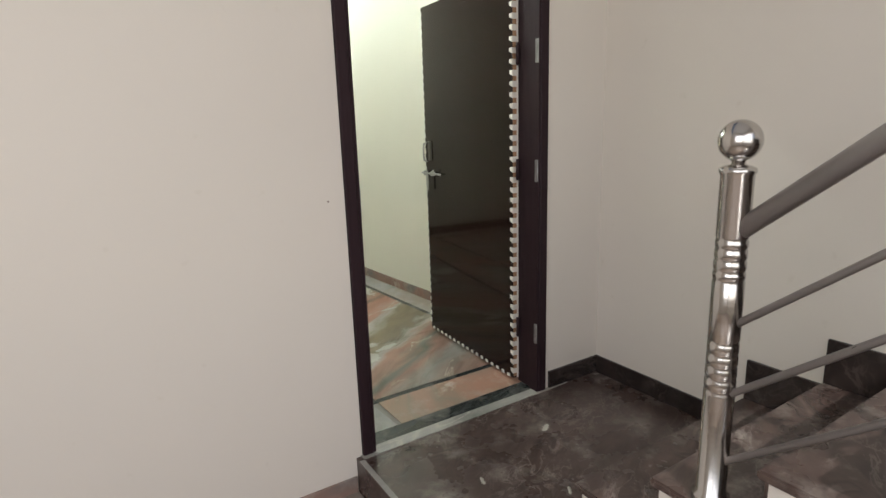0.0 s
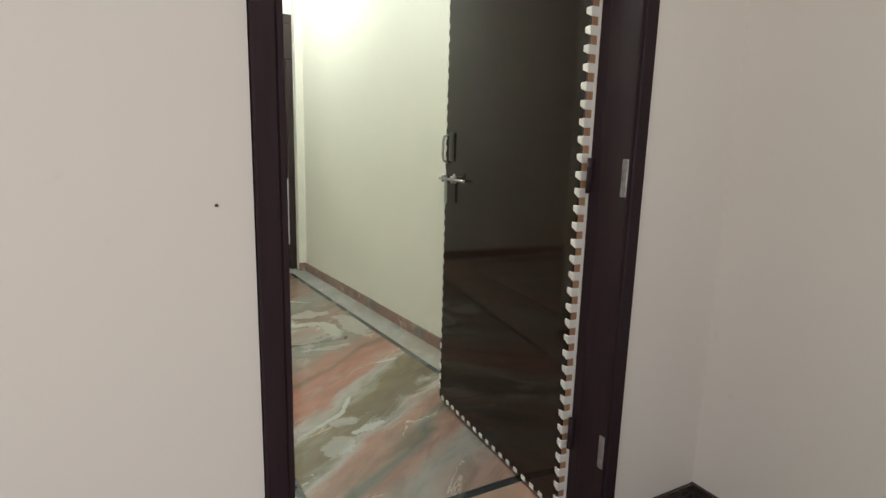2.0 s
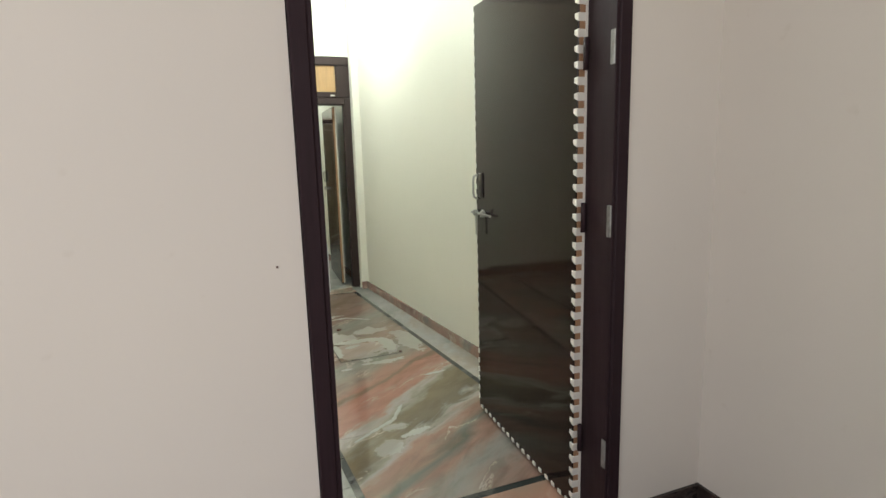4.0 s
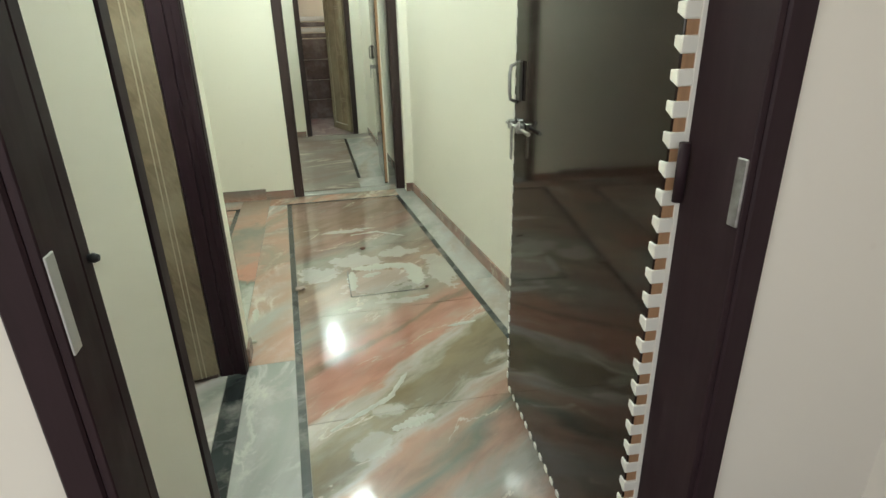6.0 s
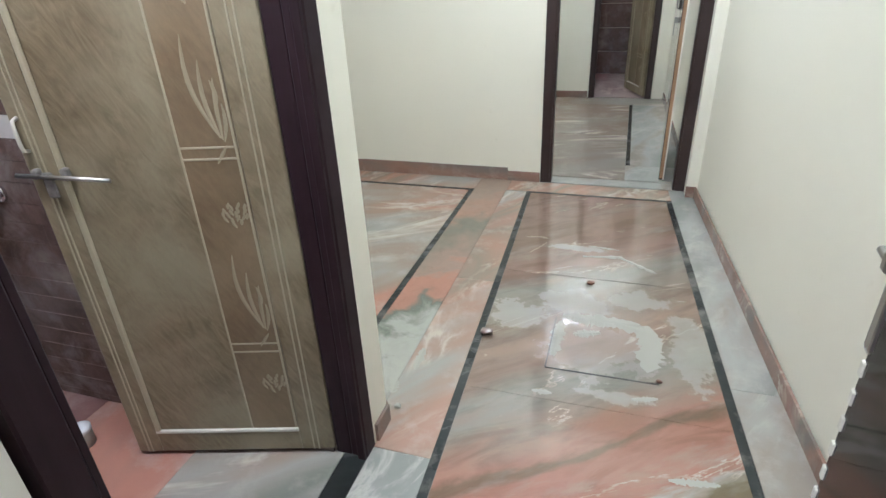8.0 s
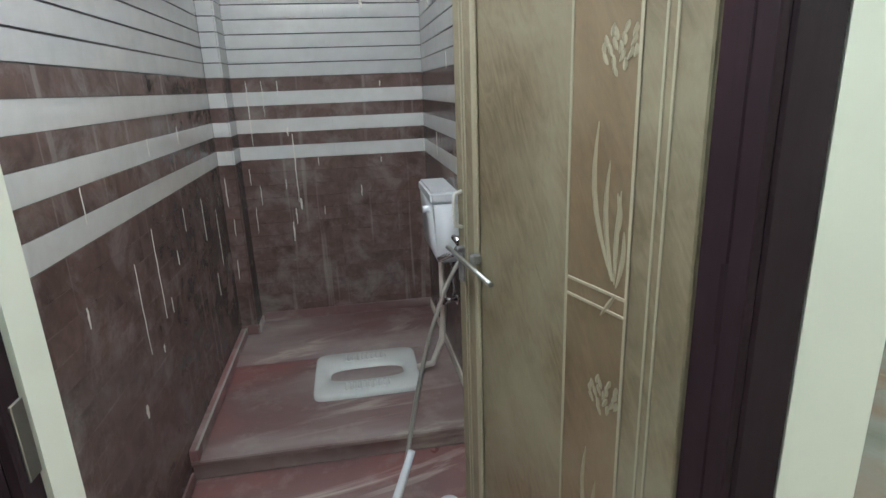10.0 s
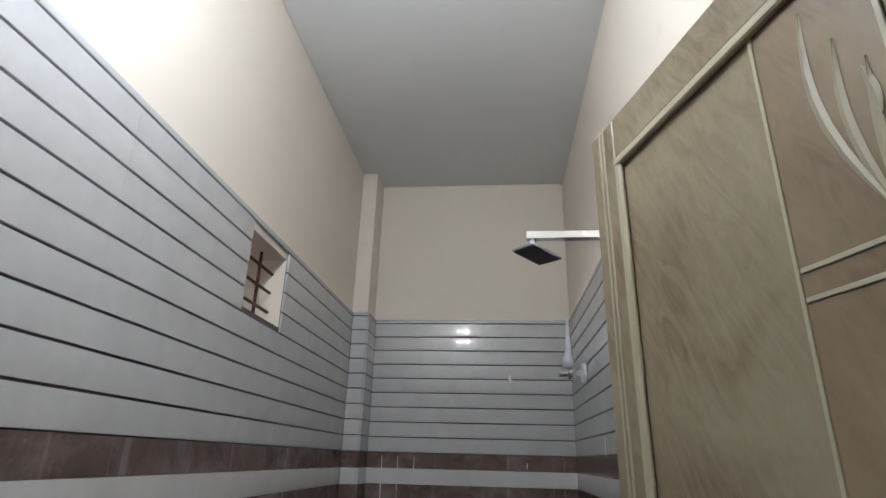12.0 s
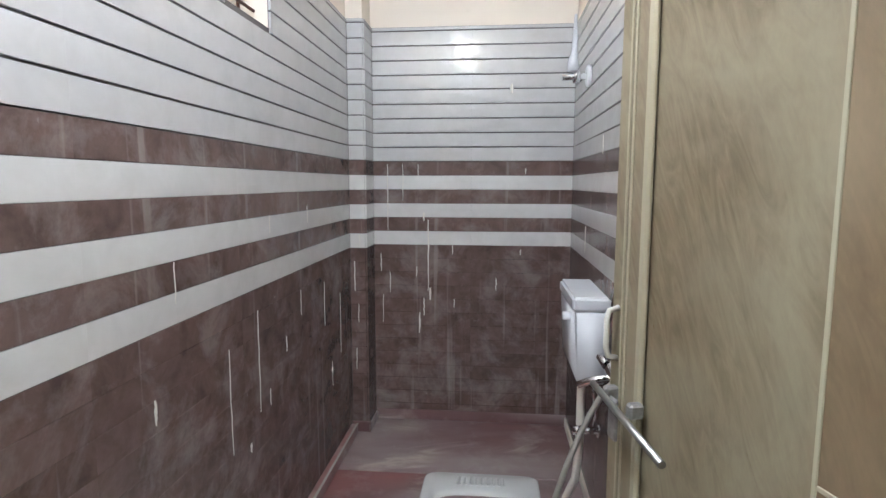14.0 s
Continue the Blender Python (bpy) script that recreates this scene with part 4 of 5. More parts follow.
def pvc_leaf(t, w, h, m):
    """Printed PVC door leaf: x from the free edge to the hinge, printed face along -y."""
    th = 0.03
    leaf = child("leaf", bevel_box(0, w, 0, th, 0.0, h, 0.003), M["pvc"], t, m, "taupe PVC leaf with pale lines and flower prints, standing open")
    # stiles and rails stand proud of the panel
    for u0, u1, z0, z1 in ((0.0, 0.085, 0.0, h), (w - 0.118, w, 0.0, h), (0.085, w - 0.118, 0.0, 0.085), (0.085, w - 0.118, h - 0.085, h)):
        child("frame_bar", bevel_box(u0, u1, -0.008, -0.0005, z0, z1, 0.003), M["pvc"], leaf)
    c0, c1 = w - 0.280, w - 0.127
    child("decor_panel", bevel_box(c0, c1, -0.002, -0.0005, 0.086, h - 0.086, 0.0005), M["pvc_dark"], leaf, None, "darker brown printed strip")
    lines = [(c0 - 0.004, c0 + 0.002, 0.086, h - 0.086), (c1 - 0.003, c1 + 0.004, 0.086, h - 0.086)]
    for u0, u1, z0, z1 in lines:
        child("trim_line", bevel_box(u0, u1, -0.004, -0.001, z0, z1, 0.0008), M["pvc_line"], leaf)
    for u in (w - 0.075, w - 0.057):
        child("trim_line", bevel_box(u - 0.0025, u + 0.0025, -0.0105, -0.0075, 0.0, h, 0.0008), M["pvc_line"], leaf)
    for u in (0.036, 0.050):
        child("trim_line", bevel_box(u - 0.0025, u + 0.0025, -0.0105, -0.0075, 0.0, h, 0.0008), M["pvc_line"], leaf)
    for z in (0.425, 1.07, 1.67):
        for dz in (0.0, 0.032):
            child("trim_line", bevel_box(c0 + 0.003, c1 - 0.004, -0.004, -0.0015, z + dz, z + dz + 0.006, 0.0008), M["pvc_line"], leaf)
    # white beads round the sunk panel
    child("bead", bevel_box(0.085, 0.104, -0.012, -0.0005, 0.086, h - 0.086, 0.004), M["pvc_line"], leaf, None, "pale bead")
    child("bead", bevel_box(0.085, w - 0.118, -0.013, -0.0005, 0.086, 0.100, 0.003), M["pvc_white"], leaf, None, "white bead")
    child("bead", bevel_box(0.085, w - 0.118, -0.013, -0.0005, h - 0.104, h - 0.086, 0.003), M["pvc_line"], leaf, None, "pale bead")
    # flower prints: sprays of slim petals and a round bloom
    def blade(bm, x, z, ln, bend, wd, lean):
        prev = None
        for q in range(8):
            f = q / 7
            ww = wd * math.sin(math.pi * (0.05 + 0.93 * f)) ** 0.8 + 0.0006
            px, pz = x + lean * f + bend * math.sin(math.pi * f), z - ln / 2 + ln * f
            row = [bm.verts.new((px - ww, -0.0028, pz)), bm.verts.new((px, -0.0046, pz)), bm.verts.new((px + ww, -0.0028, pz))]
            if prev:
                for k in range(2):
                    bm.faces.new((prev[k], prev[k + 1], row[k + 1], row[k]))
            prev = row

    cm = (c0 + c1) / 2
    for zc in (1.27, 0.66, 1.87):
        bm = bmesh.new()
        for x, dz, ln, bend, wd, lean in ((0.034, -0.01, 0.26, -0.026, 0.0062, -0.046), (0.036, -0.04, 0.20, -0.014, 0.0058, -0.018), (0.040, -0.065, 0.16, -0.003, 0.0052, 0.006), (0.044, -0.10, 0.10, 0.006, 0.0050, 0.012), (0.012, -0.185, 0.05, 0.0, 0.0055, 0.034), (0.046, -0.02, 0.06, 0.003, 0.0050, -0.008)):
            blade(bm, cm + 0.008 + x, zc + dz, ln, bend, wd, lean)
        child("flower_print", bm, M["pvc_print"], leaf)
    for zc in (0.91, 1.50, 0.30):
        bm = bmesh.new()
        for k in range(18):
            a, r = k * 2.4, 0.0085 * math.sqrt(k)
            blade(bm, cm + 0.035 + r * math.cos(a), zc + r * math.sin(a), 0.020, 0.002 * math.cos(a), 0.0048, 0.010 * math.sin(a * 1.7))
        child("flower_print", bm, M["pvc_print"], leaf)
    return leaf


def bath_door():
    t = thing("door_3", "open taupe printed PVC bathroom door hung in a dark brown frame", "door", pose(0.0, 0.772, 0, 0, 0, 90), kind="structure")
    # own x runs along the hall (world y), own y away from the hall
    frame_parts(t, 0.833, 2.15, 0.066, -0.004, 0.058, M["frame"])
    child("jamb_back", bevel_box(0.8335, 0.899, 0.0585, 0.116, 0.0, 2.15, 0.002), M["frame"], t)
    m = Matrix.Rotation(radians(-90), 4, 'Z') @ Matrix.Translation((-0.8009, 1.4079 - 0.772, 0.02)) @ Matrix.Rotation(radians(16.3), 4, 'Z')
    leaf = pvc_leaf(t, 0.71, 2.12, m)
    z = 1.055
    child("bolt_rod", tube(bmesh.new(), [(-0.02, -0.030, z), (0.255, -0.064, z - 0.012)], 0.006, 12), M["dullmetal"], leaf, None, "round steel bolt rod")
    for u in (0.03, 0.11):
        child("keeper", bevel_box(u - 0.009, u + 0.009, -0.034, -0.008, z - 0.013, z + 0.013, 0.004), M["plate"], leaf)
    child("hasp", bevel_box(0.055, 0.085, -0.040, -0.034, z - 0.065, z + 0.008, 0.004), M["plate"], leaf)
    bm = tube(bmesh.new(), [(0.024, -0.008, z + 0.06), (0.024, -0.026, z + 0.065), (0.024, -0.030, z + 0.08), (0.024, -0.030, z + 0.13), (0.024, -0.026, z + 0.145), (0.024, -0.008, z + 0.15)], 0.005, 10)
    child("pull_handle", bm, M["pvc_white"], leaf)
    for z in (0.30, 1.165, 1.85):
        child("hinge", bevel_box(0.755, 0.777, -0.018, 0.004, z - 0.062, z + 0.062, 0.005, 2), M["frame"], leaf, None, "dark painted hinge")
    child("strike_plate", bevel_box(0.0135, 0.017, 0.01, 0.032, 1.09, 1.18, 0.001), M["dullmetal"], t)
    return t


bath_door()


def far_bath_door():
    t = thing("door_4", "open taupe PVC door of the far bathroom in a dark frame", "door", pose(0.36, 7.564, 0), kind="structure")
    frame_parts(t, 0.62, 1.97, 0.055, -0.01, 0.10, M["frame_far"])
    pvc_leaf(t, 0.60, 1.95, pose(0.36, 0.58, 0.02, 0, 0, -68))
    return t


far_bath_door()
# ---- bathroom ----
P = 0.076
ROW7 = 1.10            # top of the brown tiles
PLAT = 0.09


def cushion_tile(w, h, th, crown):
    """A tile lying on y = 0, its face towards +y slightly crowned from edge to edge, with eased edges."""
    bm = bmesh.new()
    rows = [(0.0, -0.001), (0.0, th - 0.0012 - crown)]
    for k in range(7):
        f = k / 6
        rows.append((0.0009 + (h - 0.0018) * f, th - crown * (2 * f - 1) ** 2))
    rows += [(h, th - 0.0012 - crown), (h, -0.001)]
    flat_rows, face_rows = ((rows[0], rows[1], rows[2]), (rows[-3], rows[-2], rows[-1])), rows[2:-2]
    for strip, smooth in ((flat_rows[0], False), (face_rows, crown > 0), (flat_rows[1], False)):
        prev = None
        for z, y in strip:
            row = [bm.verts.new((w, y, z)), bm.verts.new((0, y, z))]
            if prev:
                f = bm.faces.new((prev[0], prev[1], row[1], row[0]))
                f.smooth = smooth
            prev = row
    for x in (0, w):
        cap = [bm.verts.new((x, y, z)) for z, y in rows]
        bm.faces.new(cap if x else cap[::-1])
    return bm


def tiled(wall, along, u0, u1, face, sign, z0, top, cutter=None, name="tile"):
    """Tile courses on a wall: along 'x' or 'y', from u0 to u1, on the plane face, proud towards sign."""
    courses = []
    z = ROW7
    while z - P > z0 - P * 0.6:
        courses.append((max(z - P, z0), z, "tile_brown", 0.0009))
        z -= P
    cols = ["tile_white", "tile_brown", "tile_white", "tile_brown", "tile_white", "tile_brown"]
    z = ROW7
    for c in cols:
        courses.append((z, z + P, c, 0.0006))
        z += P
    while z < top - 0.02:
        courses.append((z, min(z + P, top), "tile_grey", 0.0058))
        z += P
    shared = {}
    for z0_, z1_, mt, gap in courses:
        n = max(1, round((u1 - u0) / 0.61))
        shift = 0.0
        for k in range(n):
            a, b = u0 + (u1 - u0) * k / n, u0 + (u1 - u0) * (k + 1) / n
            spans = [(a + 0.0001, b - 0.0001)]
            if cutter and z1_ > cutter[2] + 0.004 and z0_ < cutter[3] - 0.004:
                spans = [(s, e) for s, e in ((spans[0][0], min(spans[0][1], cutter[0])), (max(spans[0][0], cutter[1]), spans[0][1])) if e - s > 0.01]
            for s, e in spans:
                key = (round(e - s, 4), round(z1_ - z0_, 4), mt, gap)
                if key not in shared:
                    w, h = e - s, z1_ - z0_ - gap
                    th = 0.008
                    bm = cushion_tile(w, h, th, 0.0 if mt == "tile_brown" else 0.0006)
                    if along == 'x' and sign < 0:
                        bmesh.ops.transform(bm, matrix=Matrix.Translation((w, 0, 0)) @ Matrix.Rotation(math.pi, 4, 'Z'), verts=bm.verts)
                    elif along == 'y':
                        turn = Matrix.Rotation(-math.pi / 2, 4, 'Z') @ Matrix.Translation((-w, 0, 0)) if sign > 0 else Matrix.Rotation(math.pi / 2, 4, 'Z')
                        bmesh.ops.transform(bm, matrix=turn, verts=bm.verts)
                    shared[key] = mesh_of(name, bm, M[mt])
                ob = new(name, shared[key])
                ob.parent = wall
                ob.matrix_basis = pose(s, face, z0_ + gap / 2) if along == 'x' else pose(face, s, z0_ + gap / 2)


TILE_TOP = 2.262


def joint_bed(wall, x0, x1, y0, y1, z1, cut=None):
    bm = bmesh.new()
    box(bm, x0, x1, y0, y1, 0.0, z1 if cut is None else cut[2])
    if cut is not None:
        box(bm, x0, cut[0], y0, y1, cut[2], z1)
        box(bm, cut[1], x1, y0, y1, cut[2], z1)
    part("tile_bed", bm, M["tile_bed"], wall)


WIN = (-1.695, -1.37, 1.955, 2.215)
joint_bed(WALL_BL, -2.668, -0.125, 0.4205, 0.4235, TILE_TOP, (WIN[0], WIN[1], WIN[2], 9))
joint_bed(WALL_BB, -2.8555, -2.8525, 0.514, 1.605, TILE_TOP)
joint_bed(WALL_BR, -2.852, -0.125, 1.6065, 1.6095, TILE_TOP)
joint_bed(COLUMN, -2.6695, -2.6665, 0.4245, 0.5095, TILE_TOP)
joint_bed(COLUMN, -2.851, -2.671, 0.5105, 0.5135, TILE_TOP)


# raised toilet platform
plat = thing("toilet_platform", "raised dark red marble platform carrying the squat pan", "platform", kind="structure")
for a, b, k in ((-2.85, -2.25, 0), (-2.25, -1.46, 1)):
    part("marble_slab", bevel_box(a + 0.001, b - 0.001, 0.428, 1.604, PLAT - 0.022, PLAT, 0.004, 2), M["bath_marble"], plat)
part("riser_slab", bevel_box(-1.492, -1.476, 0.428, 1.604, 0.0005, PLAT - 0.023, 0.001), M["bath_marble"], plat)
bm = bmesh.new()
box(bm, -2.85, -1.494, 0.43, 1.603, -0.004, PLAT - 0.024)
part("core", bm, M["cement"], plat)
part("red_skirting", bevel_box(-2.852, -2.838, 0.53, 1.60, PLAT + 0.001, PLAT + 0.06, 0.002), M["bath_marble"], plat, "dull red skirting strip")
part("red_skirting", bevel_box(-2.664, -2.652, 0.43, 0.532, PLAT + 0.001, PLAT + 0.06, 0.002), M["bath_marble"], plat)
part("red_skirting", bevel_box(-2.84, -2.652, 0.522, 0.534, PLAT + 0.001, PLAT + 0.045, 0.002), M["bath_marble"], plat)
part("red_skirting", bevel_box(-2.64, -1.46, 0.430, 0.466, PLAT + 0.001, PLAT + 0.052, 0.004), M["bath_marble"], plat)
part("cement_line", bevel_box(-2.64, -1.462, 0.456, 0.467, PLAT + 0.0515, PLAT + 0.055, 0.001), M["cement"], plat, "pale cement line on the skirting edge")
part("pale_skirting", bevel_box(-2.83, -1.46, 1.588, 1.600, PLAT + 0.001, PLAT + 0.05, 0.002), M["pipe"], plat)
# lower floor slabs
for x0, x1, mt in ((-1.474, -1.16, "bath_marble"), (-1.16, -0.62, "bath_red"), (-0.62, -0.088, "room_marble")):
    piece("marble_slab", [(x0 + G, 0.428), (x1 - G, 0.428), (x1 - G, 1.604), (x0 + G, 1.604)], M[mt], FLOOR_BATH, -0.012, 0.0)
part("skirting_stone", bevel_box(-1.455, -0.13, 0.430, 0.442, 0.001, 0.05, 0.002), M["bath_marble"], FLOOR_BATH)


def squat_pan():
    t = thing("squat_toilet", "white ceramic squat toilet pan set in the platform", "toilet")
    x0, x1, y0, y1, z = -2.235, -1.795, 0.885, 1.40, PLAT
    cx, cy = (x0 + x1) / 2, (y0 + y1) / 2
    bm = bmesh.new()
    n = 40
    rings = []

    def rounded(ax, ay, pw, zz, dy=0.0):
        out = []
        for k in range(n):
            a = 2 * math.pi * k / n
            c, s = math.cos(a), math.sin(a)
            out.append(bm.verts.new((cx + math.copysign(abs(c) ** pw, c) * ax, cy + dy + math.copysign(abs(s) ** pw, s) * ay, zz)))
        return out

    hx, hy = (x1 - x0) / 2, (y1 - y0) / 2
    for ax, ay, pw, zz, dy in ((hx, hy, 0.18, z + 0.0005, 0), (hx, hy, 0.18, z + 0.018, 0), (hx - 0.008, hy - 0.008, 0.2, z + 0.024, 0), (0.085, 0.20, 0.6, z + 0.020, 0.0), (0.07, 0.185, 0.6, z + 0.006, 0), (0.05, 0.15, 0.7, z - 0.07, 0.02), (0.03, 0.08, 0.9, z - 0.10, 0.06)):
        rings.append(rounded(ax, ay, pw, zz, dy))
    for r0, r1 in zip(rings, rings[1:]):
        for k in range(n):
            f = bm.faces.new((r0[k], r0[(k + 1) % n], r1[(k + 1) % n], r1[k]))
            f.smooth = True
    bm.faces.new(rings[-1])
    part("pan", bm, M["ceramic"], t)
    for sx in (-1, 1):
        # one ribbed plate: a row of low ridges run together
        rest = bmesh.new()
        prev = None
        for k in range(37):
            y, up = cy - 0.11 + 0.22 * k / 36, 0.007 if k % 4 in (1, 2) else 0.0015
            row = [rest.verts.new((cx + sx * 0.145 + dx, y, z + 0.0225 + h)) for dx, h in ((-0.032, -0.002), (-0.029, up), (0.029, up), (0.032, -0.002))]
            if prev:
                for q in range(3):
                    rest.faces.new((prev[q], prev[q + 1], row[q + 1], row[q]))
            prev = row
        part("foot_rest", rest, M["ceramic"], t, "ribbed foot rest")
    return t


squat_pan()


def cistern():
    t = thing("flush_cistern", "white plastic flush cistern hung on the tiled wall", "cistern")
    x0, x1, y0, y1, z0, z1 = -2.13, -1.735, 1.466, 1.594, 0.722, 1.045
    bm = bmesh.new()
    v = []
    for z, s in ((z0, 0.03), (z0 + 0.03, 0.014), (z1 - 0.045, 0.001)):
        v.append([bm.verts.new(p) for p in ((x0 + s, y0 + s, z), (x1 - s, y0 + s, z), (x1 - s, y1, z), (x0 + s, y1, z))])
    for a, b in zip(v, v[1:]):
        for k in range(4):
            bm.faces.new((a[k], a[(k + 1) % 4], b[(k + 1) % 4], b[k]))
    bm.faces.new(v[0][::-1])
    bm.faces.new(v[-1])
    bmesh.ops.bevel(bm, geom=bm.edges[:], offset=0.010, segments=3, affect='EDGES')
    for f in bm.faces:
        f.smooth = True
    part("tank", bm, M["white_plastic"], t)
    part("lid", bevel_box(x0 - 0.001, x1 + 0.001, y0 - 0.003, y1, z1 - 0.052, z1, 0.010, 3), M["white_plastic"], t, "white lid")
    part("flush_knob", tube(bmesh.new(), [(x1 - 0.09, y0 + 0.004, z1 - 0.085), (x1 - 0.09, y0 - 0.026, z1 - 0.085)], 0.016, 16), M["white_plastic"], t)
    part("flush_pipe", tube(bmesh.new(), [(-1.95, 1.535, z0 + 0.01), (-1.95, 1.535, 0.42), (-1.93, 1.52, 0.28), (-1.94, 1.47, 0.15), (-1.96, 1.395, 0.125)], 0.016, 12), M["pipe"], t, "off-white flush pipe")
    part("inlet_hose", tube(bmesh.new(), [(-1.80, 1.55, z0 + 0.005), (-1.80, 1.56, 0.66), (-1.84, 1.575, 0.58), (-1.87, 1.575, 0.52)], 0.007, 10), M["chrome"], t)
    return t


cistern()


def mixer():
    t = thing("wall_mixer_tap", "chrome wall mixer tap with an arched spout and grey hose", "tap")
    x, z, y = -1.34, 0.905, 1.597
    for dx in (-0.075, 0.075):
        part("flange", tube(bmesh.new(), [(x + dx, y, z), (x + dx, y - 0.012, z), (x + dx, y - 0.014, z)], [0.032, 0.030, 0.016], 20), M["chrome"], t)
        part("inlet", tube(bmesh.new(), [(x + dx, y - 0.01, z), (x + dx, y - 0.055, z), (x + dx * 0.9, y - 0.065, z)], 0.013, 14), M["chrome"], t)
        part("handle", tube(bmesh.new(), [(x + dx * 1.25, y - 0.07, z), (x + dx * 1.9, y - 0.085, z + 0.012)], [0.017, 0.011], 14), M["chrome"], t)
    part("body", tube(bmesh.new(), [(x - 0.09, y - 0.065, z), (x - 0.05, y - 0.065, z), (x + 0.05, y - 0.065, z), (x + 0.09, y - 0.065, z)], [0.017, 0.022, 0.022, 0.017], 18), M["chrome"], t)
    arc = [(x + 0.02, y - 0.06, z)] + [(x - 0.04 + 0.06 * math.cos(a), y - 0.055, z + 0.16 + 0.075 * math.sin(a)) for a in [math.pi * k / 10 for k in range(11)]] + [(x - 0.10, y - 0.06, z + 0.09)]
    part("spout", tube(bmesh.new(), arc, 0.011, 14), M["chrome"], t, "arched chrome spout")
    part("spout_low", tube(bmesh.new(), [(x - 0.02, y - 0.075, z - 0.01), (x - 0.05, y - 0.12, z - 0.03), (x - 0.06, y - 0.16, z - 0.05)], 0.011, 12), M["chrome"], t)
    pts = []
    for k in range(15):
        f = k / 14
        pts.append((x + 0.21 * f ** 2, y - 0.075 - 0.275 * f ** 0.8, z - 0.02 - 0.72 * f + 0.03 * math.sin(f * math.pi)))
    part("hose", tube(bmesh.new(), pts, 0.0085, 12), M["hose"], t, "grey braided hose")
    e = Vector(pts[-1])
    part("hand_spray", tube(bmesh.new(), [e + Vector((-0.02, 0.03, 0.07)), e, e + Vector((0.055, -0.055, -0.11)), e + Vector((0.065, -0.07, -0.135))], [0.013, 0.015, 0.017, 0.022], 14), M["white_plastic"], t, "white hand spray")
    return t


mixer()


def small_taps():
    t = thing("stop_valve", "small chrome stop valve under the cistern", "tap")
    x, z, y = -1.88, 0.50, 1.597
    part("flange", tube(bmesh.new(), [(x, y, z), (x, y - 0.010, z)], [0.028, 0.024], 18), M["chrome"], t)
    part("body", tube(bmesh.new(), [(x, y - 0.01, z), (x, y - 0.065, z)], 0.013, 14), M["chrome"], t)
    part("handle", tube(bmesh.new(), [(x, y - 0.065, z), (x, y - 0.10, z)], [0.020, 0.017], 14), M["chrome"], t)
    t = thing("geyser_tap", "chrome stop tap with a white flange and plugged upright pipe", "tap")
    x, z, y = -2.36, 1.905, 1.597
    part("flange", tube(bmesh.new(), [(x, y, z), (x, y - 0.014, z), (x, y - 0.018, z)], [0.048, 0.046, 0.036], 24), M["white_plastic"], t, "white round flange")
    part("body", tube(bmesh.new(), [(x, y - 0.008, z), (x, y - 0.12, z - 0.005)], 0.014, 14), M["chrome"], t)
    part("handle", tube(bmesh.new(), [(x, y - 0.06, z - 0.03), (x, y - 0.06, z + 0.03)], 0.017, 14), M["chrome"], t)
    part("plug_pipe", tube(bmesh.new(), [(x, y - 0.075, z + 0.02), (x, y - 0.075, z + 0.06), (x, y - 0.07, z + 0.10), (x, y - 0.068, z + 0.26)], [0.026, 0.024, 0.014, 0.006], 16), M["white_plastic"], t, "tapering white plastic plug")
    return t


small_taps()


def shower():
    t = thing("overhead_shower", "square chrome overhead shower on a straight wall arm", "shower")
    x, z = -1.20, 2.10
    part("arm", bevel_box(x - 0.011, x + 0.011, 1.285, 1.602, z - 0.0115, z + 0.0115, 0.002), M["chrome"], t, "square chrome arm")
    part("flange", bevel_box(x - 0.035, x + 0.035, 1.594, 1.602, z - 0.035, z + 0.035, 0.003), M["chrome"], t)
    part("drop", tube(bmesh.new(), [(x, 1.30, z - 0.011), (x, 1.305, z - 0.04)], 0.012, 12), M["chrome"], t)
    m = Matrix.Translation((x, 1.312, z - 0.052)) @ Euler((radians(-14), radians(7), radians(32))).to_matrix().to_4x4()
    part("rose", bevel_box(-0.049, 0.049, -0.049, 0.049, -0.004, 0.004, 0.002, 1, m), M["chrome"], t, "thin square shower plate")
    part("rose_face", bevel_box(-0.044, 0.044, -0.044, 0.044, -0.0065, -0.0045, 0.0005, 1, m), M["dark"], t, "dark nozzle face")
    return t


shower()


def cup():
    t = thing("small_pot", "small grey pot with a white lid on the bathroom floor", "pot")
    part("pot_body", lathe(bmesh.new(), [(0.030, 0.0005), (0.034, 0.004), (0.036, 0.06), (0.033, 0.07)], (-1.045, 1.388, 0), 20), M["hose"], t)
    part("lid", lathe(bmesh.new(), [(0.037, 0.068), (0.038, 0.082), (0.034, 0.086), (0.010, 0.088)], (-1.045, 1.388, 0), 20), M["white_plastic"], t)
    return t


cup()


def vent_window():
    t = thing("window_1", "small open vent window with rusty crossed iron bars", "window", kind="structure")
    x0, x1, z0, z1 = WIN
    y = 0.36
    for x in (-1.605, -1.49):
        part("bar", tube(bmesh.new(), [(x, y, z0 + 0.001), (x, y, z1 - 0.001)], 0.006, 8), M["rust"], t)
    for k in (1, 2, 3):
        z = z0 + (z1 - z0) * (k - 0.2) / 3.6
        part("bar", tube(bmesh.new(), [(x0 + 0.001, y + 0.012, z), (x1 - 0.001, y + 0.012, z)], 0.0055, 8), M["rust"], t)
    return t


vent_window()


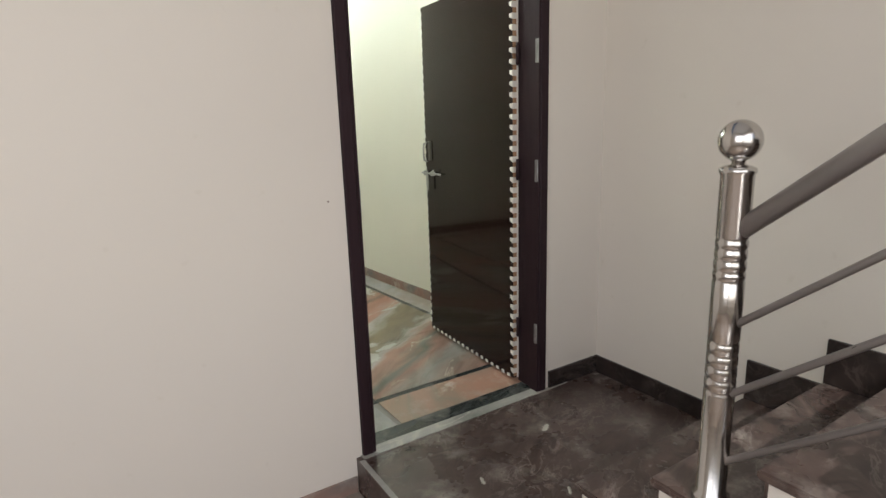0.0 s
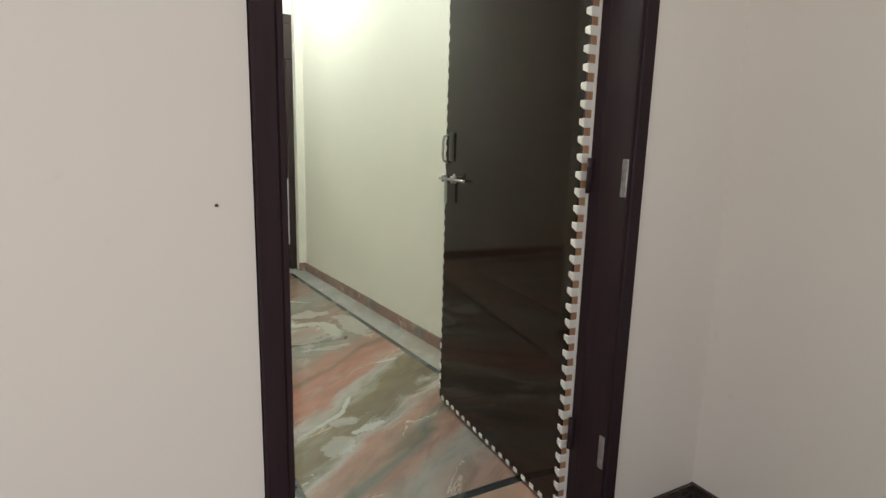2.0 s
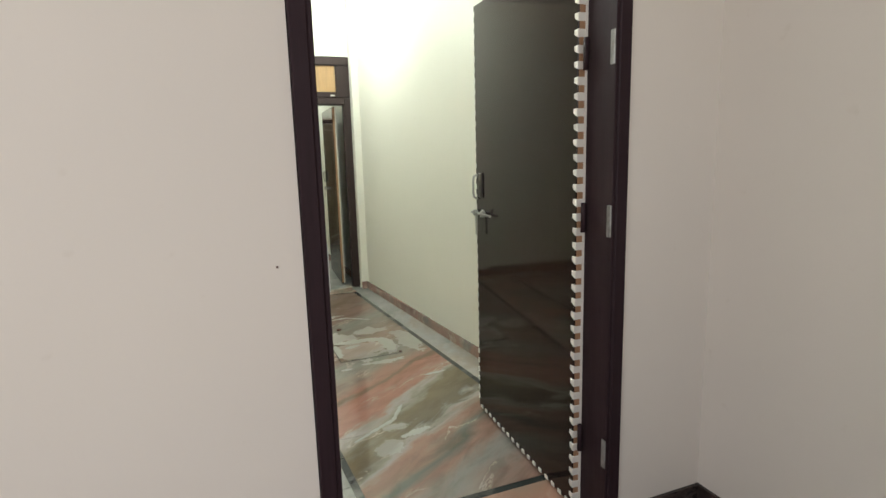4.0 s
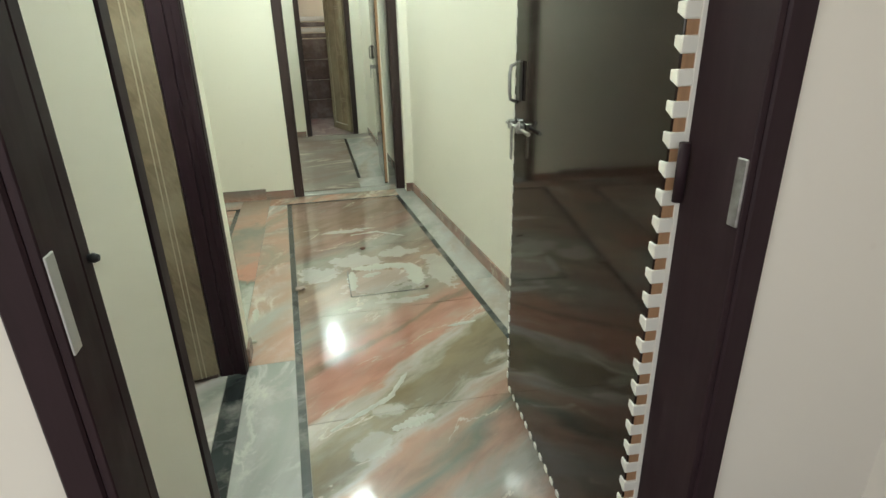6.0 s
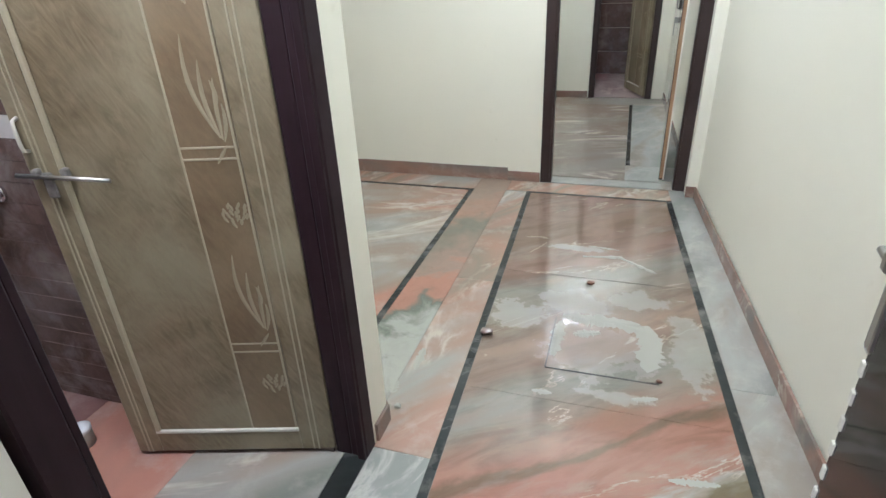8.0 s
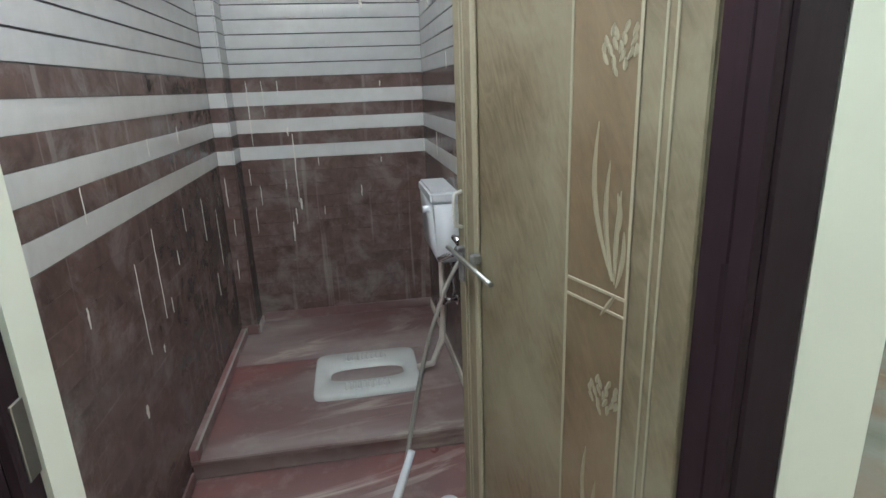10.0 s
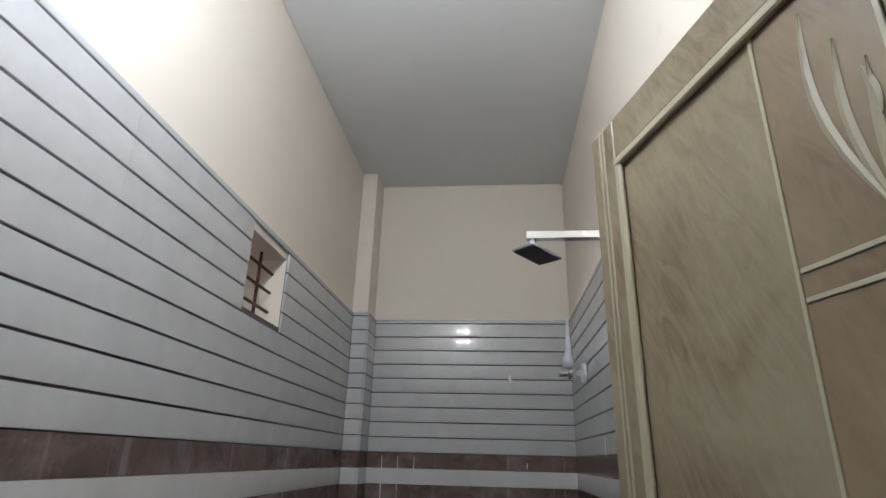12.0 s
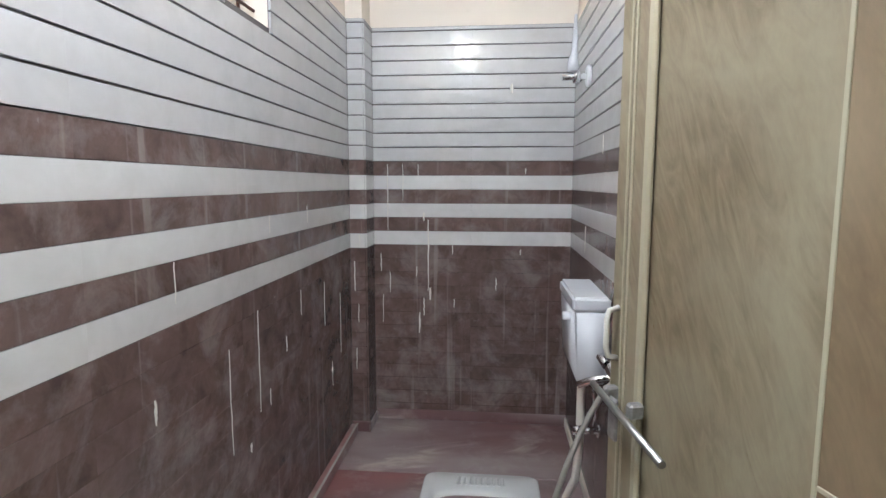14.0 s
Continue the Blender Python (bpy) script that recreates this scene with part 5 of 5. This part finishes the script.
def bulb_fitting(x, y, z, wall=False):
    """A lamp holder with a round LED bulb, under the ceiling or out from a wall."""
    t = thing("wall_light" if wall else "ceiling_light", "white LED bulb in a round white holder", "lamp", pose(x, y, z, 0, 90 if wall else 0, 0), "LED bulbs")
    child("holder", lathe(bmesh.new(), [(0.045, 0.0), (0.045, -0.012), (0.022, -0.020), (0.020, -0.05)], (0, 0, -0.001), 28), M["white_plastic"], t)
    child("bulb", lathe(bmesh.new(), [(0.016, -0.05), (0.030, -0.07), (0.032, -0.085), (0.026, -0.102), (0.012, -0.11)], (0, 0, 0), 24), M["glow"], t, None, "glowing white bulb")
    return t


# the fitting over the entry is assumed too, like its added bulb
for lamp in (HALL_LIGHT, ENTRY_FILL, ROOM_LIGHT):
    bulb_fitting(lamp.location.x, lamp.location.y, CEIL + 0.003)
bulb_fitting(FARBATH_LIGHT.location.x, FARBATH_LIGHT.location.y, 2.953)
for lamp in (BATH_LIGHT, BATH_LIGHT_2):
    bulb_fitting(-0.122, lamp.location.y, 2.70, True)


# white paint drips on the tiles
def drip(parent, along, u, face, sign, z1, ln, w=0.004):
    bm = bmesh.new()
    rnd = random.Random(int(u * 1000) + int(z1 * 100))
    prev = None
    for k in range(9):
        f = k / 8
        ww = w * 0.5 * (0.35 + 0.65 * math.sin(math.pi * min(1, f * 0.9 + 0.12)) + 0.35 * rnd.random())
        uu = u + rnd.uniform(-0.002, 0.002)
        z = z1 - ln * f
        row = []
        for du, d in ((-ww, 0.0), (0, 0.0018), (ww, 0.0)):
            o = face + sign * (0.0088 + d)
            row.append(bm.verts.new((uu + du, o, z) if along == 'x' else (o, uu + du, z)))
        if prev:
            for q in range(2):
                bm.faces.new((prev[q], prev[q + 1], row[q + 1], row[q]))
        prev = row
    return part("paint_drip", bm, M["tab"], parent)


for u, z1, ln, w in ((0.825, 1.24, 0.40, 0.006), (0.835, 0.86, 0.07, 0.010), (0.60, 1.54, 0.36, 0.005), (0.61, 0.95, 0.12, 0.004), (0.685, 1.54, 0.20, 0.003), (0.77, 1.54, 0.08, 0.004), (0.80, 1.28, 0.05, 0.008), (0.80, 0.80, 0.10, 0.006), (0.775, 0.72, 0.12, 0.007), (0.96, 1.10, 0.05, 0.004), (1.20, 0.92, 0.07, 0.005), (1.27, 1.96, 0.05, 0.014), (0.76, 0.98, 0.06, 0.004), (0.56, 1.05, 0.10, 0.004), (0.57, 0.82, 0.16, 0.003), (0.97, 0.80, 0.05, 0.003), (1.33, 1.08, 0.03, 0.004), (1.35, 1.52, 0.03, 0.005)):
    drip(WALL_BB, 'y', u, -2.852, 1, z1, ln, w)
for u, z1, ln, w in ((-1.50, 1.03, 0.34, 0.006), (-1.30, 0.96, 0.32, 0.005), (-1.62, 1.33, 0.06, 0.005), (-1.9, 1.02, 0.10, 0.004), (-1.74, 0.88, 0.06, 0.010), (-1.18, 0.52, 0.05, 0.022), (-2.2, 1.0, 0.2, 0.004), (-2.45, 0.9, 0.3, 0.003), (-1.05, 1.25, 0.10, 0.004), (-1.42, 0.62, 0.03, 0.012), (-0.95, 0.95, 0.06, 0.010), (-2.0, 1.35, 0.07, 0.004), (-2.3, 0.6, 0.12, 0.004), (-1.58, 0.74, 0.06, 0.006)):
    drip(WALL_BL, 'x', u, 0.424, 1, z1, ln, w)
for u, z1, ln, w in ((-2.0, 1.62, 0.07, 0.007), (-2.35, 1.25, 0.12, 0.005)):
    drip(WALL_BR, 'x', u, 1.6055, -1, z1, ln, w)
for u, z1, ln, w in ((0.455, 1.03, 0.16, 0.005), (0.475, 0.80, 0.10, 0.004), (0.46, 0.56, 0.12, 0.004), (0.485, 1.18, 0.06, 0.003)):
    drip(COLUMN, 'y', u, -2.666, 1, z1, ln, w)

# ---- hall details ----
bm = bmesh.new()
for x0, x1, y0, y1 in ((0.53, 0.985, 2.252, 2.258), (0.528, 0.533, 2.26, 2.64)):
    box(bm, x0, x1, y0, y1, 0.0005, 0.0022)
tagged(part("mortar_line", bm, M["black_strip"], FLOOR))


def smear(pts, w, parent, seed):
    """An uneven smear of dried cement along a line of plan points."""
    rnd = random.Random(seed)
    bm = bmesh.new()
    prev = None
    pts = [Vector(p) for p in pts]
    n = 26
    for k in range(n + 1):
        f = k / n * (len(pts) - 1)
        i = min(int(f), len(pts) - 2)
        p = pts[i].lerp(pts[i + 1], f - i)
        d = (pts[i + 1] - pts[i]).normalized()
        s = Vector((-d.y, d.x))
        ww = w * rnd.uniform(0.55, 1.25) * (math.sin(math.pi * min(1, max(0.04, k / n))) ** 0.35)
        a, b = p + s * ww * rnd.uniform(0.7, 1.1), p - s * ww * rnd.uniform(0.7, 1.1)
        row = [bm.verts.new((a.x, a.y, 0.0006)), bm.verts.new((p.x, p.y, 0.0022)), bm.verts.new((b.x, b.y, 0.0006))]
        if prev:
            for q in range(2):
                bm.faces.new((prev[q], prev[q + 1], row[q + 1], row[q]))
        prev = row
    return part("cement_smear", bm, M["cement"], parent)


smear([(0.55, 2.34), (0.56, 2.62)], 0.035, FLOOR, 1)
smear([(0.56, 2.66), (0.92, 2.66)], 0.045, FLOOR, 2)
smear([(0.93, 2.66), (0.96, 2.50), (0.94, 2.32)], 0.055, FLOOR, 3)
smear([(0.62, 2.52), (0.74, 2.56)], 0.03, FLOOR, 4)
smear([(0.60, 3.30), (0.80, 3.33), (1.0, 3.18)], 0.018, FLOOR, 5)
smear([(-0.01, 2.25), (0.0, 2.10)], 0.022, FLOOR, 6)
smear([(-0.05, 2.02), (-0.04, 1.94)], 0.02, FLOOR, 7)
smear([(0.60, 1.05), (0.78, 1.10)], 0.03, FLOOR, 8)
smear([(0.36, 1.10), (0.62, 1.26), (0.72, 1.42)], 0.016, FLOOR, 9)
smear([(1.0, 1.78), (1.16, 1.80)], 0.016, FLOOR, 10)
smear([(0.50, 2.10), (0.58, 2.10)], 0.018, FLOOR, 11)
smear([(0.88, 2.14), (0.98, 2.17)], 0.018, FLOOR, 12)
smear([(0.80, 2.66), (0.955, 2.60), (0.965, 2.42)], 0.055, FLOOR, 14)
smear([(0.60, 2.66), (0.80, 2.64)], 0.05, FLOOR, 15)
smear([(-1.15, 1.24), (-1.06, 1.30)], 0.055, FLOOR_BATH, 16)
smear([(-1.10, 1.36), (-1.09, 1.43)], 0.03, FLOOR_BATH, 17)
smear([(0.835, -0.325), (0.895, -0.29)], 0.016, FLOOR_LANDING, 21)
smear([(0.355, -0.49), (0.37, -0.44)], 0.010, FLOOR_LANDING, 22)
smear([(0.60, -0.74), (0.63, -0.70)], 0.010, FLOOR_LANDING, 25)
smear([(1.50, -0.03), (1.53, -0.05)], 0.010, FLOOR_LANDING, 26)
smear([(0.80, 3.42), (0.62, 3.44)], 0.012, FLOOR, 13)


def pebble(name, x, y, r, material, label, seed):
    bm = bmesh.new()
    bmesh.ops.create_icosphere(bm, subdivisions=2, radius=r)
    rnd = random.Random(seed)
    for v in bm.verts:
        v.co = Vector((v.co.x * 1.2, v.co.y, v.co.z * 0.6)) * rnd.uniform(0.8, 1.2)
    lo = min(v.co.z for v in bm.verts)
    bmesh.ops.translate(bm, verts=bm.verts, vec=(x, y, 0.0004 - lo))
    return tagged(part(name, bm, material), label, "debris")


pebble("stone_chip", 0.665, 2.99, 0.016, M["rust"], "small dark stone chip on the marble floor", 3)
pebble("crumpled_scrap", 0.235, 2.43, 0.024, M["skirt"], "small crumpled brown scrap on the marble floor", 4)
pebble("stone_chip", 0.985, 2.27, 0.010, M["rust"], "tiny brown chip on the marble floor", 5)
pebble("plaster_crumb", 0.012, 1.87, 0.012, M["cement"], "pale plaster crumb by the wall corner", 6)

# far bathroom: dark wainscot with pale bands
for k in range(4):
    part("tile_band", bevel_box(0.13, 1.11, 9.194, 9.203, 1.30 + 0.085 * k, 1.365 + 0.085 * k, 0.002), M["tile_white" if k % 2 else "tile_brown"], FAR_BACK)
for k in range(4):
    part("tile", bevel_box(0.13, 1.11, 9.194, 9.203, 0.005 + 0.32 * k, 0.318 + 0.32 * k, 0.002), M["tile_brown"], FAR_BACK)

# ---- bathroom wall tiles ----
tiled(WALL_BL, 'x', -2.66, -0.126, 0.424, 1, 0.002, TILE_TOP, WIN)
tiled(WALL_BB, 'y', 0.522, 1.598, -2.852, 1, PLAT, TILE_TOP)
tiled(WALL_BR, 'x', -2.843, -0.126, 1.6055, -1, 0.002, TILE_TOP)
tiled(COLUMN, 'y', 0.434, 0.5135, -2.666, 1, PLAT, TILE_TOP)
tiled(COLUMN, 'x', -2.842, -2.668, 0.514, 1, PLAT, TILE_TOP)

# small marks and fixings
bm = tube(bmesh.new(), [(-0.050, 0.002, 1.182), (-0.050, -0.004, 1.182), (-0.050, -0.006, 1.181)], [0.003, 0.0035, 0.0015], 10)
tagged(part("nail", bm, M["rust"]), "small dark nail head in the cream wall", "nail")
bm = tube(bmesh.new(), [(0.074, 0.148, 1.172), (0.083, 0.148, 1.172), (0.090, 0.148, 1.172)], [0.006, 0.008, 0.005], 12)
tagged(part("door_stop_knob", bm, M["dark"]), "small black rubber stop on the door frame", "door stop")
